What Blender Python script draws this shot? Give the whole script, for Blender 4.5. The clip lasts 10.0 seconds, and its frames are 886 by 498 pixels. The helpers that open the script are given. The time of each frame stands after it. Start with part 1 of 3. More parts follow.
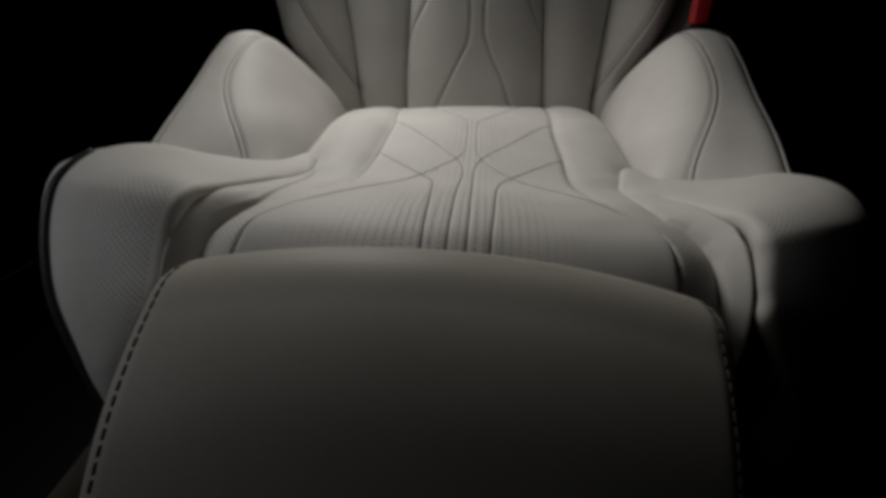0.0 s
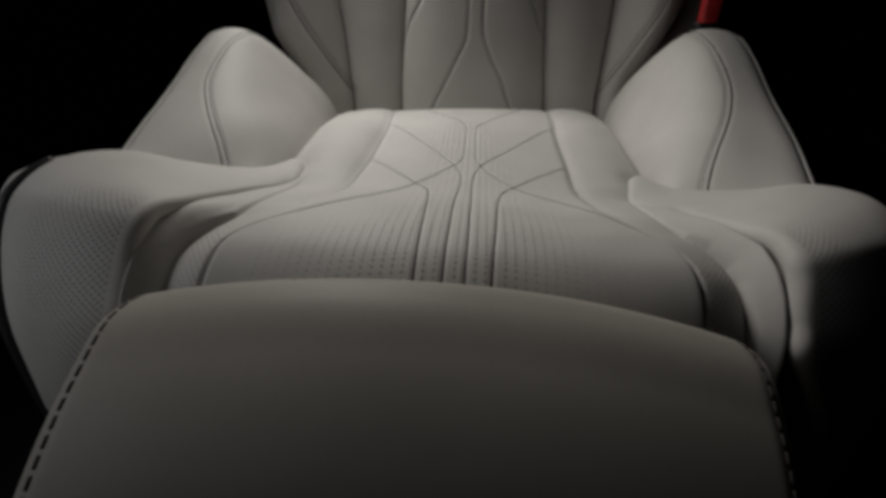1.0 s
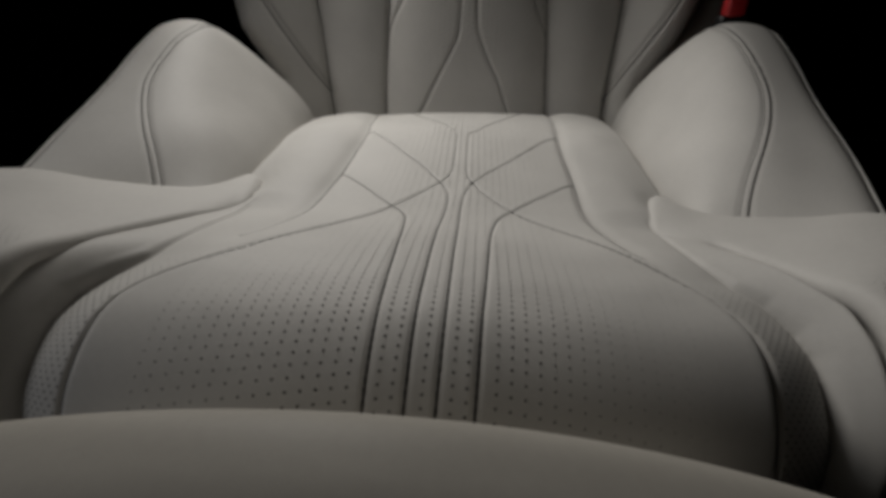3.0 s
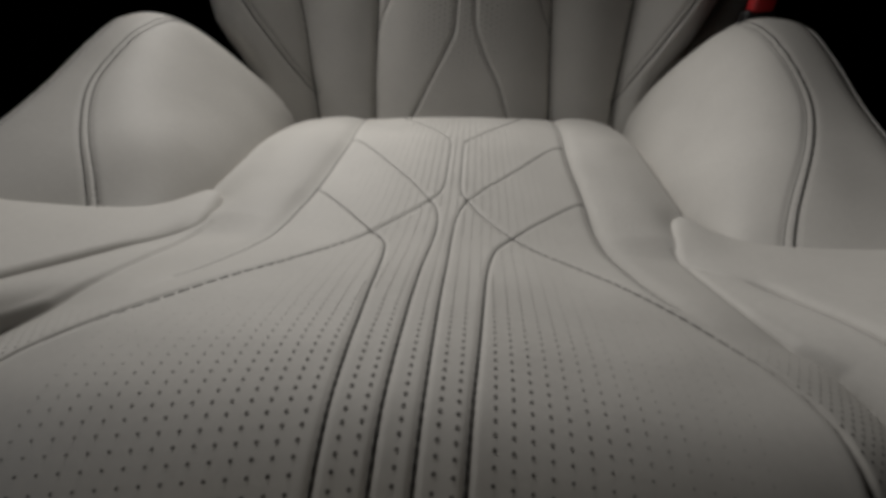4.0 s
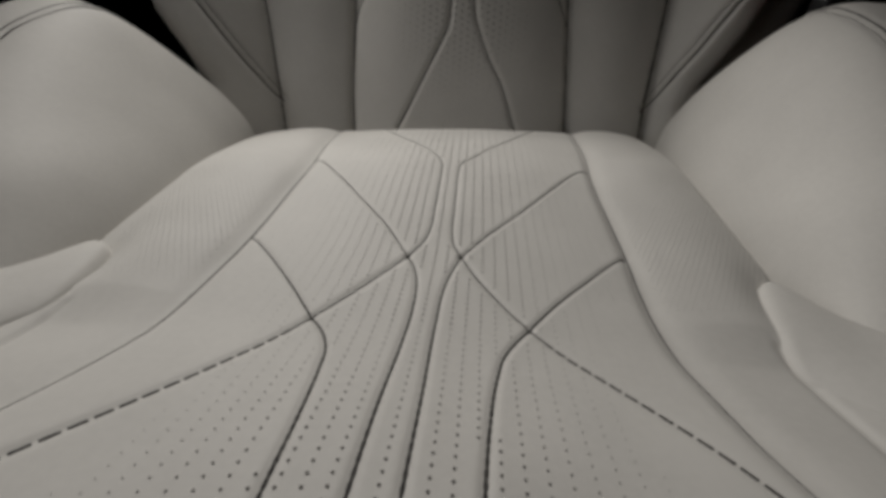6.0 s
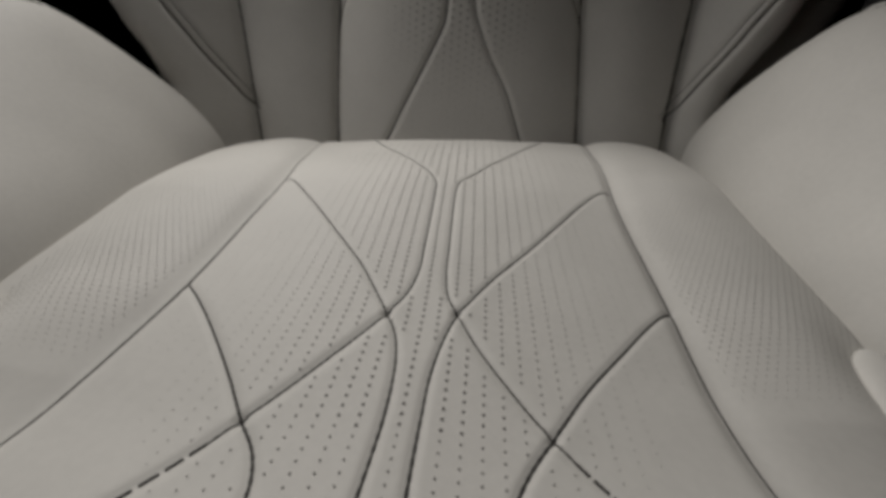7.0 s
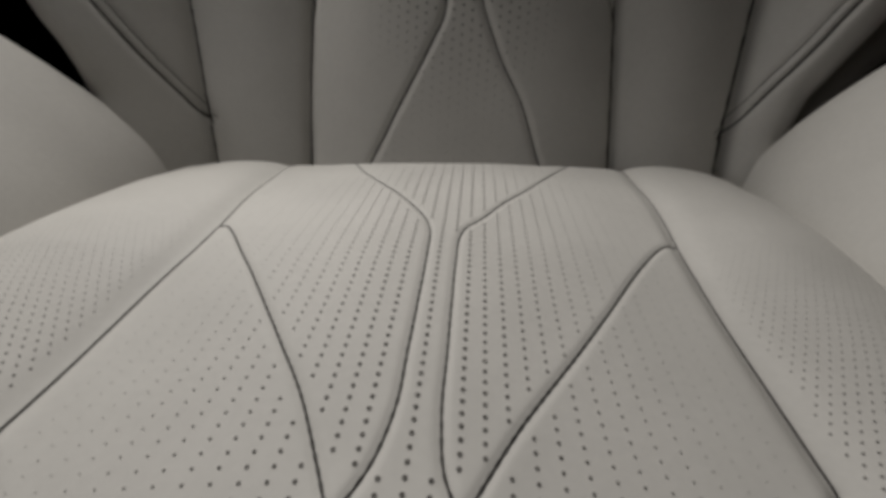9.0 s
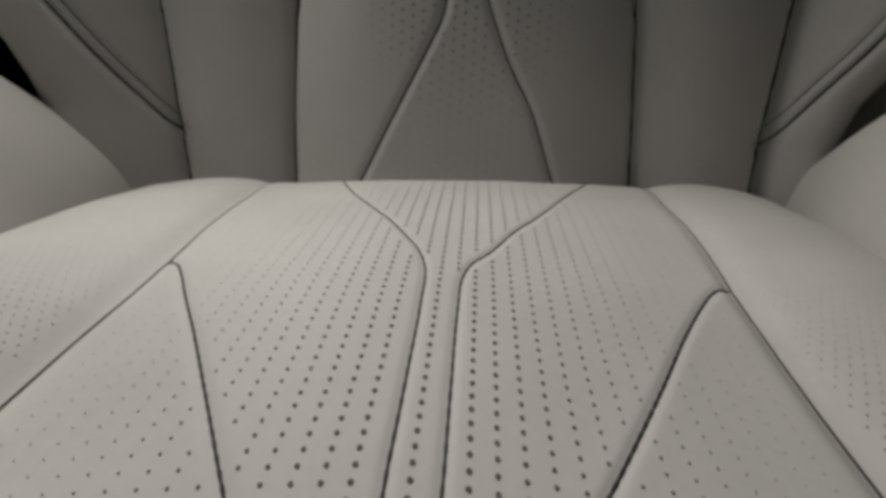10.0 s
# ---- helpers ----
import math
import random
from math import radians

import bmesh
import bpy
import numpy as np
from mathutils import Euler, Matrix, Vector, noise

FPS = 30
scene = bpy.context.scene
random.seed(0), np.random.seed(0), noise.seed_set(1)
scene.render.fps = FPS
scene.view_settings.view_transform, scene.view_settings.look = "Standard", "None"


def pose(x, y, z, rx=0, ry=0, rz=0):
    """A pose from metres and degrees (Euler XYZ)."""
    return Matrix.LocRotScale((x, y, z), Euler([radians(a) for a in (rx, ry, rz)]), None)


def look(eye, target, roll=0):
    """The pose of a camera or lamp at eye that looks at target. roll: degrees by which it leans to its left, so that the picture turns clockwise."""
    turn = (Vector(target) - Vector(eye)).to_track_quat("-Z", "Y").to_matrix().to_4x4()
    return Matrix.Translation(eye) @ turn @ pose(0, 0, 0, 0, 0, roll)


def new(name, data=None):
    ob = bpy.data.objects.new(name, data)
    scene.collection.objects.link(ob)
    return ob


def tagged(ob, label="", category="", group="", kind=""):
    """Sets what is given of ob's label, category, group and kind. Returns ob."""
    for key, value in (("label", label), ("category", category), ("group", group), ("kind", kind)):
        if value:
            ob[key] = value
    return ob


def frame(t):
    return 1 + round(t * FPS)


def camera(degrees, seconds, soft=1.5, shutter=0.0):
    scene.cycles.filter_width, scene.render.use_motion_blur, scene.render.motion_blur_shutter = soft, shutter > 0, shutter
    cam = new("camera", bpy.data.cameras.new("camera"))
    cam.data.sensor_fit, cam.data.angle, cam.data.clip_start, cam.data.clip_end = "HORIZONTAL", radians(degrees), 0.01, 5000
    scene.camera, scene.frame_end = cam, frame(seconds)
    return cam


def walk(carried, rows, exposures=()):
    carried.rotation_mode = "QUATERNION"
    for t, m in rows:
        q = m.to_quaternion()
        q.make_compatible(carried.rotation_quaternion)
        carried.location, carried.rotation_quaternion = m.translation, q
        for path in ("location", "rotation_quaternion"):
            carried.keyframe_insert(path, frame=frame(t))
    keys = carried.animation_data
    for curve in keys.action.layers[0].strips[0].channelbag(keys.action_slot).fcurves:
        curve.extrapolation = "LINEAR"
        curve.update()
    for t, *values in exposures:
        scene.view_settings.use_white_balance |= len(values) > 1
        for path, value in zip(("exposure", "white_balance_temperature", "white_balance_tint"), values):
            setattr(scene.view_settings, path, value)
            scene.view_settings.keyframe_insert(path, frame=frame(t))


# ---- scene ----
cam = camera(98.1, 10.0, soft=4.2)
ROWS = [
    (0, -0.0226, -0.2949, 0.6297, 58.99, -1.95, 2.56),
    (0.5, -0.0243, -0.2742, 0.6287, 58.92, -2.11, 2.34),
    (1, -0.024, -0.2542, 0.6262, 59.01, -2.2, 2.19),
    (1.5, -0.0238, -0.2325, 0.6237, 59.04, -2.36, 2.02),
    (2, -0.0204, -0.2114, 0.6217, 58.98, -2.36, 1.99),
    (2.5, -0.0151, -0.1894, 0.6188, 59.06, -2.32, 2.03),
    (4, -0.0021, -0.0936, 0.6093, 59.04, -2.59, 2.12),
    (4.5, 0.0001, -0.0624, 0.607, 58.94, -2.57, 2.25),
    (5, 0.0021, -0.0325, 0.6043, 58.89, -2.59, 2.36),
    (5.5, 0.0041, -0.0008, 0.6002, 59.01, -2.61, 2.36),
    (7, 0.0094, 0.1043, 0.5859, 59.93, -2.63, 2.44),
    (7.5, 0.0093, 0.1317, 0.5834, 60.06, -2.64, 2.47),
    (8, 0.0094, 0.1574, 0.5809, 60.22, -2.63, 2.57),
    (8.5, 0.0092, 0.1826, 0.5782, 60.49, -2.59, 2.64),
    (9, 0.0084, 0.2086, 0.5733, 61.08, -2.61, 2.67),
    (9.5, 0.008, 0.2326, 0.57, 61.66, -2.57, 2.76),
    (10, 0.0082, 0.2563, 0.5676, 62.1, -2.48, 2.93),
]
walk(cam, [(t, pose(*r)) for t, *r in ROWS], exposures=((0, 0.0), (2.5, -0.02), (5, -0.09), (10, -0.09)))

# ---- light: one soft unseen spot added over the seat, a dark cabin round it ----
world = bpy.data.worlds.new("cabin_dark")
scene.world = world
world.use_nodes = True
world.node_tree.nodes["Background"].inputs[0].default_value = (0.75, 0.85, 1.0, 1)
world.node_tree.nodes["Background"].inputs[1].default_value = 0.002

# no fixture stands here; place, cone and power are tuned to the seat's shading
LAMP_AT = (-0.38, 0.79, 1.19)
lamp_data = bpy.data.lights.new("added_spot", "SPOT")
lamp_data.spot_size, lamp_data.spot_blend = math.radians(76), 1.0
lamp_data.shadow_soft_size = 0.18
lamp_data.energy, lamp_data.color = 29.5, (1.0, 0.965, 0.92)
lamp = new("added_spot", lamp_data)
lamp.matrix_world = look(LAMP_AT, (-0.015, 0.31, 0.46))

# weak fill light added at the left to brighten the seat's front; no window there
fill_data = bpy.data.lights.new("left_fill_light", "AREA")
fill_data.shape, fill_data.size, fill_data.size_y = "RECTANGLE", 0.30, 0.16
fill_data.energy, fill_data.color = 0.36, (0.95, 0.96, 1.0)
fill = new("left_fill_light", fill_data)
fill.matrix_world = look((-0.66, -0.25, 0.66), (-0.15, 0.0, 0.43))


# ---- materials ----
def nodes_of(name):
    m = bpy.data.materials.new(name)
    m.use_nodes = True
    nt = m.node_tree
    return m, nt, nt.nodes["Principled BSDF"]


def leather(name, colour, rough=0.58, grain=900.0, bump=0.10, spread=0.06):
    m, nt, b = nodes_of(name)
    co = nt.nodes.new("ShaderNodeTexCoord")
    big = nt.nodes.new("ShaderNodeTexNoise")
    big.inputs["Scale"].default_value, big.inputs["Detail"].default_value = 14.0, 4.0
    fine = nt.nodes.new("ShaderNodeTexNoise")
    fine.inputs["Scale"].default_value, fine.inputs["Detail"].default_value = 260.0, 3.0
    cells = nt.nodes.new("ShaderNodeTexVoronoi")
    cells.feature = "DISTANCE_TO_EDGE"
    cells.inputs["Scale"].default_value = grain
    for n in (big, fine, cells):
        nt.links.new(co.outputs["Object"], n.inputs["Vector"])
    add = nt.nodes.new("ShaderNodeMath")
    add.operation = "ADD"
    nt.links.new(big.outputs["Fac"], add.inputs[0])
    half = nt.nodes.new("ShaderNodeMath")
    half.operation = "MULTIPLY"
    half.inputs[1].default_value = 0.5
    nt.links.new(fine.outputs["Fac"], half.inputs[0])
    nt.links.new(half.outputs[0], add.inputs[1])
    ramp = nt.nodes.new("ShaderNodeValToRGB")
    lo, hi = ramp.color_ramp.elements
    lo.position, hi.position = 0.45, 1.05
    lo.color = (*(c * (1 - spread) for c in colour), 1)
    hi.color = (*(min(1, c * (1 + spread)) for c in colour), 1)
    nt.links.new(add.outputs[0], ramp.inputs[0])
    nt.links.new(ramp.outputs[0], b.inputs["Base Color"])
    rr = nt.nodes.new("ShaderNodeMapRange")
    rr.inputs["To Min"].default_value, rr.inputs["To Max"].default_value = rough - 0.07, rough + 0.07
    nt.links.new(big.outputs["Fac"], rr.inputs["Value"])
    nt.links.new(rr.outputs[0], b.inputs["Roughness"])
    b1 = nt.nodes.new("ShaderNodeBump")
    b1.inputs["Strength"].default_value, b1.inputs["Distance"].default_value = bump, 0.0004
    nt.links.new(cells.outputs["Distance"], b1.inputs["Height"])
    b2 = nt.nodes.new("ShaderNodeBump")
    b2.inputs["Strength"].default_value, b2.inputs["Distance"].default_value = 0.10, 0.003
    nt.links.new(big.outputs["Fac"], b2.inputs["Height"])
    nt.links.new(b1.outputs[0], b2.inputs["Normal"])
    nt.links.new(b2.outputs[0], b.inputs["Normal"])
    b.inputs["Specular IOR Level"].default_value = 0.20
    return m


def plain(name, colour, rough=0.6, metal=0.0, scale=40.0, spread=0.25, gloss=0.5):
    m, nt, b = nodes_of(name)
    co = nt.nodes.new("ShaderNodeTexCoord")
    n = nt.nodes.new("ShaderNodeTexNoise")
    n.inputs["Scale"].default_value, n.inputs["Detail"].default_value = scale, 5.0
    nt.links.new(co.outputs["Object"], n.inputs["Vector"])
    ramp = nt.nodes.new("ShaderNodeValToRGB")
    ramp.color_ramp.elements[0].position, ramp.color_ramp.elements[1].position = 0.3, 0.7
    ramp.color_ramp.elements[0].color = (*(c * (1 - spread) for c in colour), 1)
    ramp.color_ramp.elements[1].color = (*(c * (1 + spread) for c in colour), 1)
    nt.links.new(n.outputs["Fac"], ramp.inputs[0])
    nt.links.new(ramp.outputs[0], b.inputs["Base Color"])
    bp = nt.nodes.new("ShaderNodeBump")
    bp.inputs["Strength"].default_value, bp.inputs["Distance"].default_value = 0.2, 0.001
    nt.links.new(n.outputs["Fac"], bp.inputs["Height"])
    nt.links.new(bp.outputs[0], b.inputs["Normal"])
    b.inputs["Roughness"].default_value, b.inputs["Metallic"].default_value = rough, metal
    b.inputs["Specular IOR Level"].default_value = gloss
    return m


CREAM = leather("cream_leather", (0.58, 0.565, 0.535))
OLIVE = leather("grey_leather", (0.35, 0.331, 0.295), rough=0.55)
THREAD_SHADE = plain("thread_and_crease_shade", (0.035, 0.032, 0.030), 0.8, scale=900)
HOLE = plain("perforation_dark", (0.115, 0.108, 0.10), 0.9, scale=300)
PIPING = plain("black_piping", (0.02, 0.02, 0.021), 0.5, scale=200)
TRIM = plain("dark_trim", (0.022, 0.022, 0.025), 0.55)
CARPET = plain("black_carpet", (0.014, 0.014, 0.017), 0.95, scale=300, gloss=0.05)
LINING = plain("dark_lining", (0.016, 0.016, 0.020), 0.9, scale=120, gloss=0.05)
RED = plain("red_plastic", (0.55, 0.03, 0.035), 0.35, scale=60, spread=0.1)
BLACK = plain("black_plastic", (0.015, 0.015, 0.016), 0.4)
METAL = plain("dull_metal", (0.45, 0.45, 0.44), 0.5, 0.2)
PALE = plain("pale_grey_paint", (0.72, 0.72, 0.70), 0.6, spread=0.08)
BROWN = plain("brown_paint", (0.06, 0.045, 0.035), 0.6)


# ---- mesh helpers ----
def drift(y):
    """Sideways drift of the seat's middle line, bent to fit the camera's view."""
    return np.where(np.asarray(y) < 0.27, 0.06, 0.033) * (np.clip(y, -1, 0.6) - 0.27)


def drifted(p):
    q = np.array(p, float)
    q[..., 0] += drift(q[..., 1])
    return q


def spline(pts, n):
    """n points of a smooth line through pts, even in chord length."""
    p = np.asarray(pts, float)
    d = np.r_[0, np.cumsum(np.maximum(np.linalg.norm(np.diff(p, axis=0), axis=1), 1e-9))]
    tan = np.gradient(p, d, axis=0) if len(p) > 2 else np.repeat((p[1:] - p[:1]) / d[-1], 2, 0)
    t = np.linspace(0, d[-1], n)
    i = np.clip(np.searchsorted(d, t, side="right") - 1, 0, len(p) - 2)
    h = (d[i + 1] - d[i])[:, None]
    u = ((t - d[i]) / (d[i + 1] - d[i]))[:, None]
    return ((2 * u**3 - 3 * u**2 + 1) * p[i] + (u**3 - 2 * u**2 + u) * h * tan[i]
            + (3 * u**2 - 2 * u**3) * p[i + 1] + (u**3 - u**2) * h * tan[i + 1])


def net(rows, nu, nv):
    """A smooth sheet through a small net of control points: (nv, nu, 3)."""
    across = np.array([spline(r, nu) for r in rows])
    return np.array([spline(across[:, i], nv) for i in range(nu)]).transpose(1, 0, 2)


def sheet_normals(g):
    n = np.cross(np.gradient(g, axis=1), np.gradient(g, axis=0))
    return n / np.maximum(np.linalg.norm(n, axis=2, keepdims=True), 1e-12)


def line_distance(a, b, pts):
    """Distance in the plane (a, b) to the line through pts, and how far along the nearest spot lies (0 to 1)."""
    pts = np.asarray(pts, float)
    best, where = np.full(a.shape, 9.0), np.zeros(a.shape)
    total = np.linalg.norm(np.diff(pts, axis=0), axis=1).sum()
    run = 0.0
    for p, q in zip(pts[:-1], pts[1:]):
        d = q - p
        l2 = d @ d
        t = np.clip(((a - p[0]) * d[0] + (b - p[1]) * d[1]) / l2, 0, 1)
        dist = np.hypot(a - p[0] - t * d[0], b - p[1] - t * d[1])
        near = dist < best
        best[near] = dist[near]
        where[near] = ((run + t * math.sqrt(l2)) / total)[near]
        run += math.sqrt(l2)
    return best, where


def link(name, verts, faces, material, parent=None, normals=None, label="", kind="", smooth=True):
    me = bpy.data.meshes.new(name)
    me.from_pydata([tuple(map(float, v)) for v in verts], [], [tuple(map(int, f)) for f in faces])
    me.materials.append(material)
    if smooth:
        me.polygons.foreach_set("use_smooth", [True] * len(me.polygons))
    me.update()
    if normals is not None:
        me.normals_split_custom_set_from_vertices([tuple(map(float, v)) for v in normals])
    ob = new(name, me)
    ob.parent = parent
    return tagged(ob, label=label, kind=kind)


def sheet(name, g, material, parent, mask=None, label="", flip=False):
    """A mesh of the cells of grid g where mask holds."""
    nv, nu = g.shape[:2]
    nr = sheet_normals(g) * (-1 if flip else 1)
    i, j = np.meshgrid(np.arange(nv - 1), np.arange(nu - 1), indexing="ij")
    if mask is not None:
        i, j = i[mask], j[mask]
    a = (i * nu + j).ravel()
    quads = np.stack([a, a + 1, a + nu + 1, a + nu] if not flip else [a, a + nu, a + nu + 1, a + 1], 1)
    used, inv = np.unique(quads, return_inverse=True)
    return link(name, g.reshape(-1, 3)[used], inv.reshape(quads.shape), material, parent, nr.reshape(-1, 3)[used], label)


def tube(pts, r, sides=7, wobble=0.0, caps=True):
    """Verts and faces of a round cord along pts."""
    p = np.asarray(pts, float)
    t = np.gradient(p, axis=0)
    t /= np.maximum(np.linalg.norm(t, axis=1, keepdims=True), 1e-12)
    ref = np.array([0.0, 0.0, 1.0]) if abs(t[len(t) // 2, 2]) < 0.9 else np.array([1.0, 0, 0])
    a = np.cross(t, ref)
    a /= np.maximum(np.linalg.norm(a, axis=1, keepdims=True), 1e-12)
    b = np.cross(a, t)
    ang = np.linspace(0, 2 * math.pi, sides, endpoint=False)
    rad = (r * (1 + wobble * np.sin(np.arange(len(p)) * 2.1)))[:, None, None]
    v = p[:, None] + rad * (a[:, None] * np.cos(ang)[None, :, None] + b[:, None] * np.sin(ang)[None, :, None])
    f = [(i * sides + j, i * sides + (j + 1) % sides, (i + 1) * sides + (j + 1) % sides, (i + 1) * sides + j)
         for i in range(len(p) - 1) for j in range(sides)]
    if caps:
        f += [tuple(range(sides))[::-1], tuple((len(p) - 1) * sides + j for j in range(sides))]
    return v.reshape(-1, 3), f


def cords(name, lines, r, material, parent, label="", sides=7, wobble=0.0, kind=""):
    verts, faces, base = [], [], 0
    for pts in lines:
        v, f = tube(pts, r, sides, wobble)
        verts.append(v)
        faces += [tuple(base + k for k in q) for q in f]
        base += len(v)
    return link(name, np.concatenate(verts), faces, material, parent, label=label, kind=kind)


def dashes(pts, length, gap):
    """Cuts a line into stitches."""
    p = np.asarray(pts, float)
    d = np.r_[0, np.cumsum(np.linalg.norm(np.diff(p, axis=0), axis=1))]
    out, at = [], 0.0
    while at + length < d[-1]:
        t = np.linspace(at, at + length, 5)
        out.append(np.stack([np.interp(t, d, p[:, k]) for k in range(3)], 1))
        at += length + gap
    return out


def discs(name, centres, normals, radii, parent, sides=7, lift=0.00025):
    c, n, r = np.asarray(centres), np.asarray(normals), np.asarray(radii)
    a = np.cross(n, [0.31, 0.9, 0.2])
    a /= np.linalg.norm(a, axis=1, keepdims=True)
    b = np.cross(n, a)
    ang = np.linspace(0, 2 * math.pi, sides, endpoint=False)
    v = (c + n * lift)[:, None] + r[:, None, None] * (a[:, None] * np.cos(ang)[None, :, None] + b[:, None] * np.sin(ang)[None, :, None])
    f = np.arange(len(c) * sides).reshape(-1, sides)
    f = f[:, ::-1] if np.cross(a[0], b[0]) @ n[0] < 0 else f
    return link(name, v.reshape(-1, 3), f, HOLE, parent, kind="stuff", label="fine dark perforations in the leather", smooth=False)


class Sheet:
    """A grid with plan coordinates (a, b) of its own, to lay cords and holes on it."""

    def __init__(self, g, a, b):
        self.g, self.a, self.b, self.n = g, a, b, sheet_normals(g)

    def at(self, qa, qb, lift=0.0):
        """Points and normals over even plan axes a (columns) and b (rows)."""
        i = np.clip(np.interp(qb, self.b, np.arange(len(self.b))), 0, len(self.b) - 1.001)
        j = np.clip(np.interp(qa, self.a, np.arange(len(self.a))), 0, len(self.a) - 1.001)
        i0, j0 = i.astype(int), j.astype(int)
        fi, fj = (i - i0)[:, None], (j - j0)[:, None]

        def mix(m):
            return ((m[i0, j0] * (1 - fj) + m[i0, j0 + 1] * fj) * (1 - fi)
                    + (m[i0 + 1, j0] * (1 - fj) + m[i0 + 1, j0 + 1] * fj) * fi)
        n = mix(self.n)
        n /= np.linalg.norm(n, axis=1, keepdims=True)
        return mix(self.g) + n * lift, n


def rounded_box(size, r=0.006, seg=3):
    bm = bmesh.new()
    bmesh.ops.create_cube(bm, size=1.0)
    bmesh.ops.scale(bm, vec=size, verts=bm.verts)
    bmesh.ops.bevel(bm, geom=bm.edges[:], offset=r, segments=seg, profile=0.5, affect="EDGES")
    return bm


def part(name, bm, material, parent=None, label="", at=None):
    me = bpy.data.meshes.new(name)
    if at is not None:
        bm.transform(at)
    bm.to_mesh(me)
    bm.free()
    me.materials.append(material)
    me.polygons.foreach_set("use_smooth", [True] * len(me.polygons))
    ob = new(name, me)
    ob.parent = parent
    return tagged(ob, label=label)


# ---- cabin shell ----
def slab(name, lo, hi, material, label, category):
    lo, hi = Vector(lo), Vector(hi)
    ob = part(name, rounded_box(hi - lo, 0.004, 1), material, at=Matrix.Translation((lo + hi) / 2))
    return tagged(ob, label=label, category=category, kind="structure")


slab("floor", (-1.2, -1.4, -0.05), (3.3, 2.7, 0.0), CARPET, "black carpeted floor under the seat", "floor")
slab("ceiling", (-1.2, -1.4, 1.90), (3.3, 2.7, 1.94), LINING, "dark cloth ceiling over the seat", "ceiling")
slab("wall_left", (-1.24, -1.4, 0.0), (-1.20, 2.7, 1.90), LINING, "dark lined side wall", "wall")
slab("wall_right", (3.30, -1.4, 0.0), (3.34, 2.7, 1.90), LINING, "dark lined side wall", "wall")
slab("wall_front", (-1.2, -1.44, 0.0), (3.3, -1.40, 1.90), LINING, "dark lined front wall", "wall")
slab("wall_rear", (-1.2, 2.70, 0.0), (3.3, 2.74, 1.90), LINING, "dark lined rear wall", "wall")

# ---- the seat ----
seat = tagged(new("car_seat"), label="cream leather car seat with quilted perforated cushion and deep bolsters", category="car seat")

# cushion: a section from the front foot over the top to the rear
SECTION = [(-0.048, 0.28), (-0.050, 0.36), (-0.046, 0.400), (-0.033, 0.427), (-0.012, 0.448), (0.012, 0.4615), (0.042, 0.4665), (0.08, 0.4645), (0.2, 0.447),
           (0.28, 0.449), (0.42, 0.467), (0.51, 0.471), (0.556, 0.468), (0.586, 0.452), (0.60, 0.41)]
# seams in plan (distance from the middle, depth), by side: -1 and 1
INS = {-1: [(0.156, 0.60), (0.1545, 0.553), (0.1505, 0.51), (0.1464, 0.458), (0.1418, 0.42), (0.1403, 0.395), (0.1418, 0.355), (0.1426, 0.32), (0.1432, 0.28), (0.1443, 0.24),
            (0.1452, 0.205), (0.1468, 0.185), (0.1505, 0.163), (0.1570, 0.135), (0.164, 0.112), (0.176, 0.085)],
       1: [(0.149, 0.60), (0.148, 0.55), (0.1470, 0.51), (0.1464, 0.48), (0.1444, 0.444), (0.1410, 0.41), (0.1401, 0.365), (0.1408, 0.33), (0.1398, 0.285), (0.1374, 0.25),
           (0.1360, 0.215), (0.1376, 0.19), (0.142, 0.16), (0.1465, 0.1256), (0.154, 0.10), (0.168, 0.08)]}
DASH = {-1: [(0.0212, 0.2652), (0.0405, 0.2345), (0.0635, 0.198), (0.0780, 0.176), (0.0930, 0.155), (0.1208, 0.1172), (0.1383, 0.0948), (0.1527, 0.0755), (0.1651, 0.0593),
             (0.1770, 0.046), (0.188, 0.033), (0.195, 0.020), (0.1975, 0.0056), (0.198, -0.0114), (0.198, -0.040)],
        1: [(0.0165, 0.2677), (0.0277, 0.2460), (0.0410, 0.2245), (0.0591, 0.1984), (0.0761, 0.1785), (0.098, 0.156), (0.1210, 0.1295), (0.1415, 0.0996), (0.1584, 0.0754),
            (0.1691, 0.0580), (0.1780, 0.0448), (0.1855, 0.0300), (0.1905, 0.016), (0.193, 0.0), (0.193, -0.0126), (0.192, -0.040)]}
STRIP = {-1: [(0.206, 0.20), (0.207, 0.15), (0.209, 0.10), (0.213, 0.072), (0.225, 0.050), (0.234, 0.028), (0.237, 0.008), (0.237, -0.010), (0.237, -0.045)],
         1: [(0.200, 0.20), (0.199, 0.15), (0.200, 0.10), (0.209, 0.072), (0.222, 0.055), (0.2315, 0.031), (0.235, 0.010), (0.2355, -0.010), (0.237, -0.045)]}
INNER = {-1: [(0.0212, 0.2652), (0.0148, 0.253), (0.0105, 0.237), (0.0090, 0.222), (0.0086, 0.205), (0.0095, 0.18), (0.0110, 0.15), (0.0114, 0.10), (0.0112, 0.05), (0.0112, 0.0), (0.0105, -0.040)],
         1: [(0.0165, 0.2677), (0.0112, 0.250), (0.0076, 0.230), (0.0063, 0.20), (0.0064, 0.14), (0.0062, 0.09), (0.0066, 0.04), (0.0066, 0.0), (0.0066, -0.040)]}
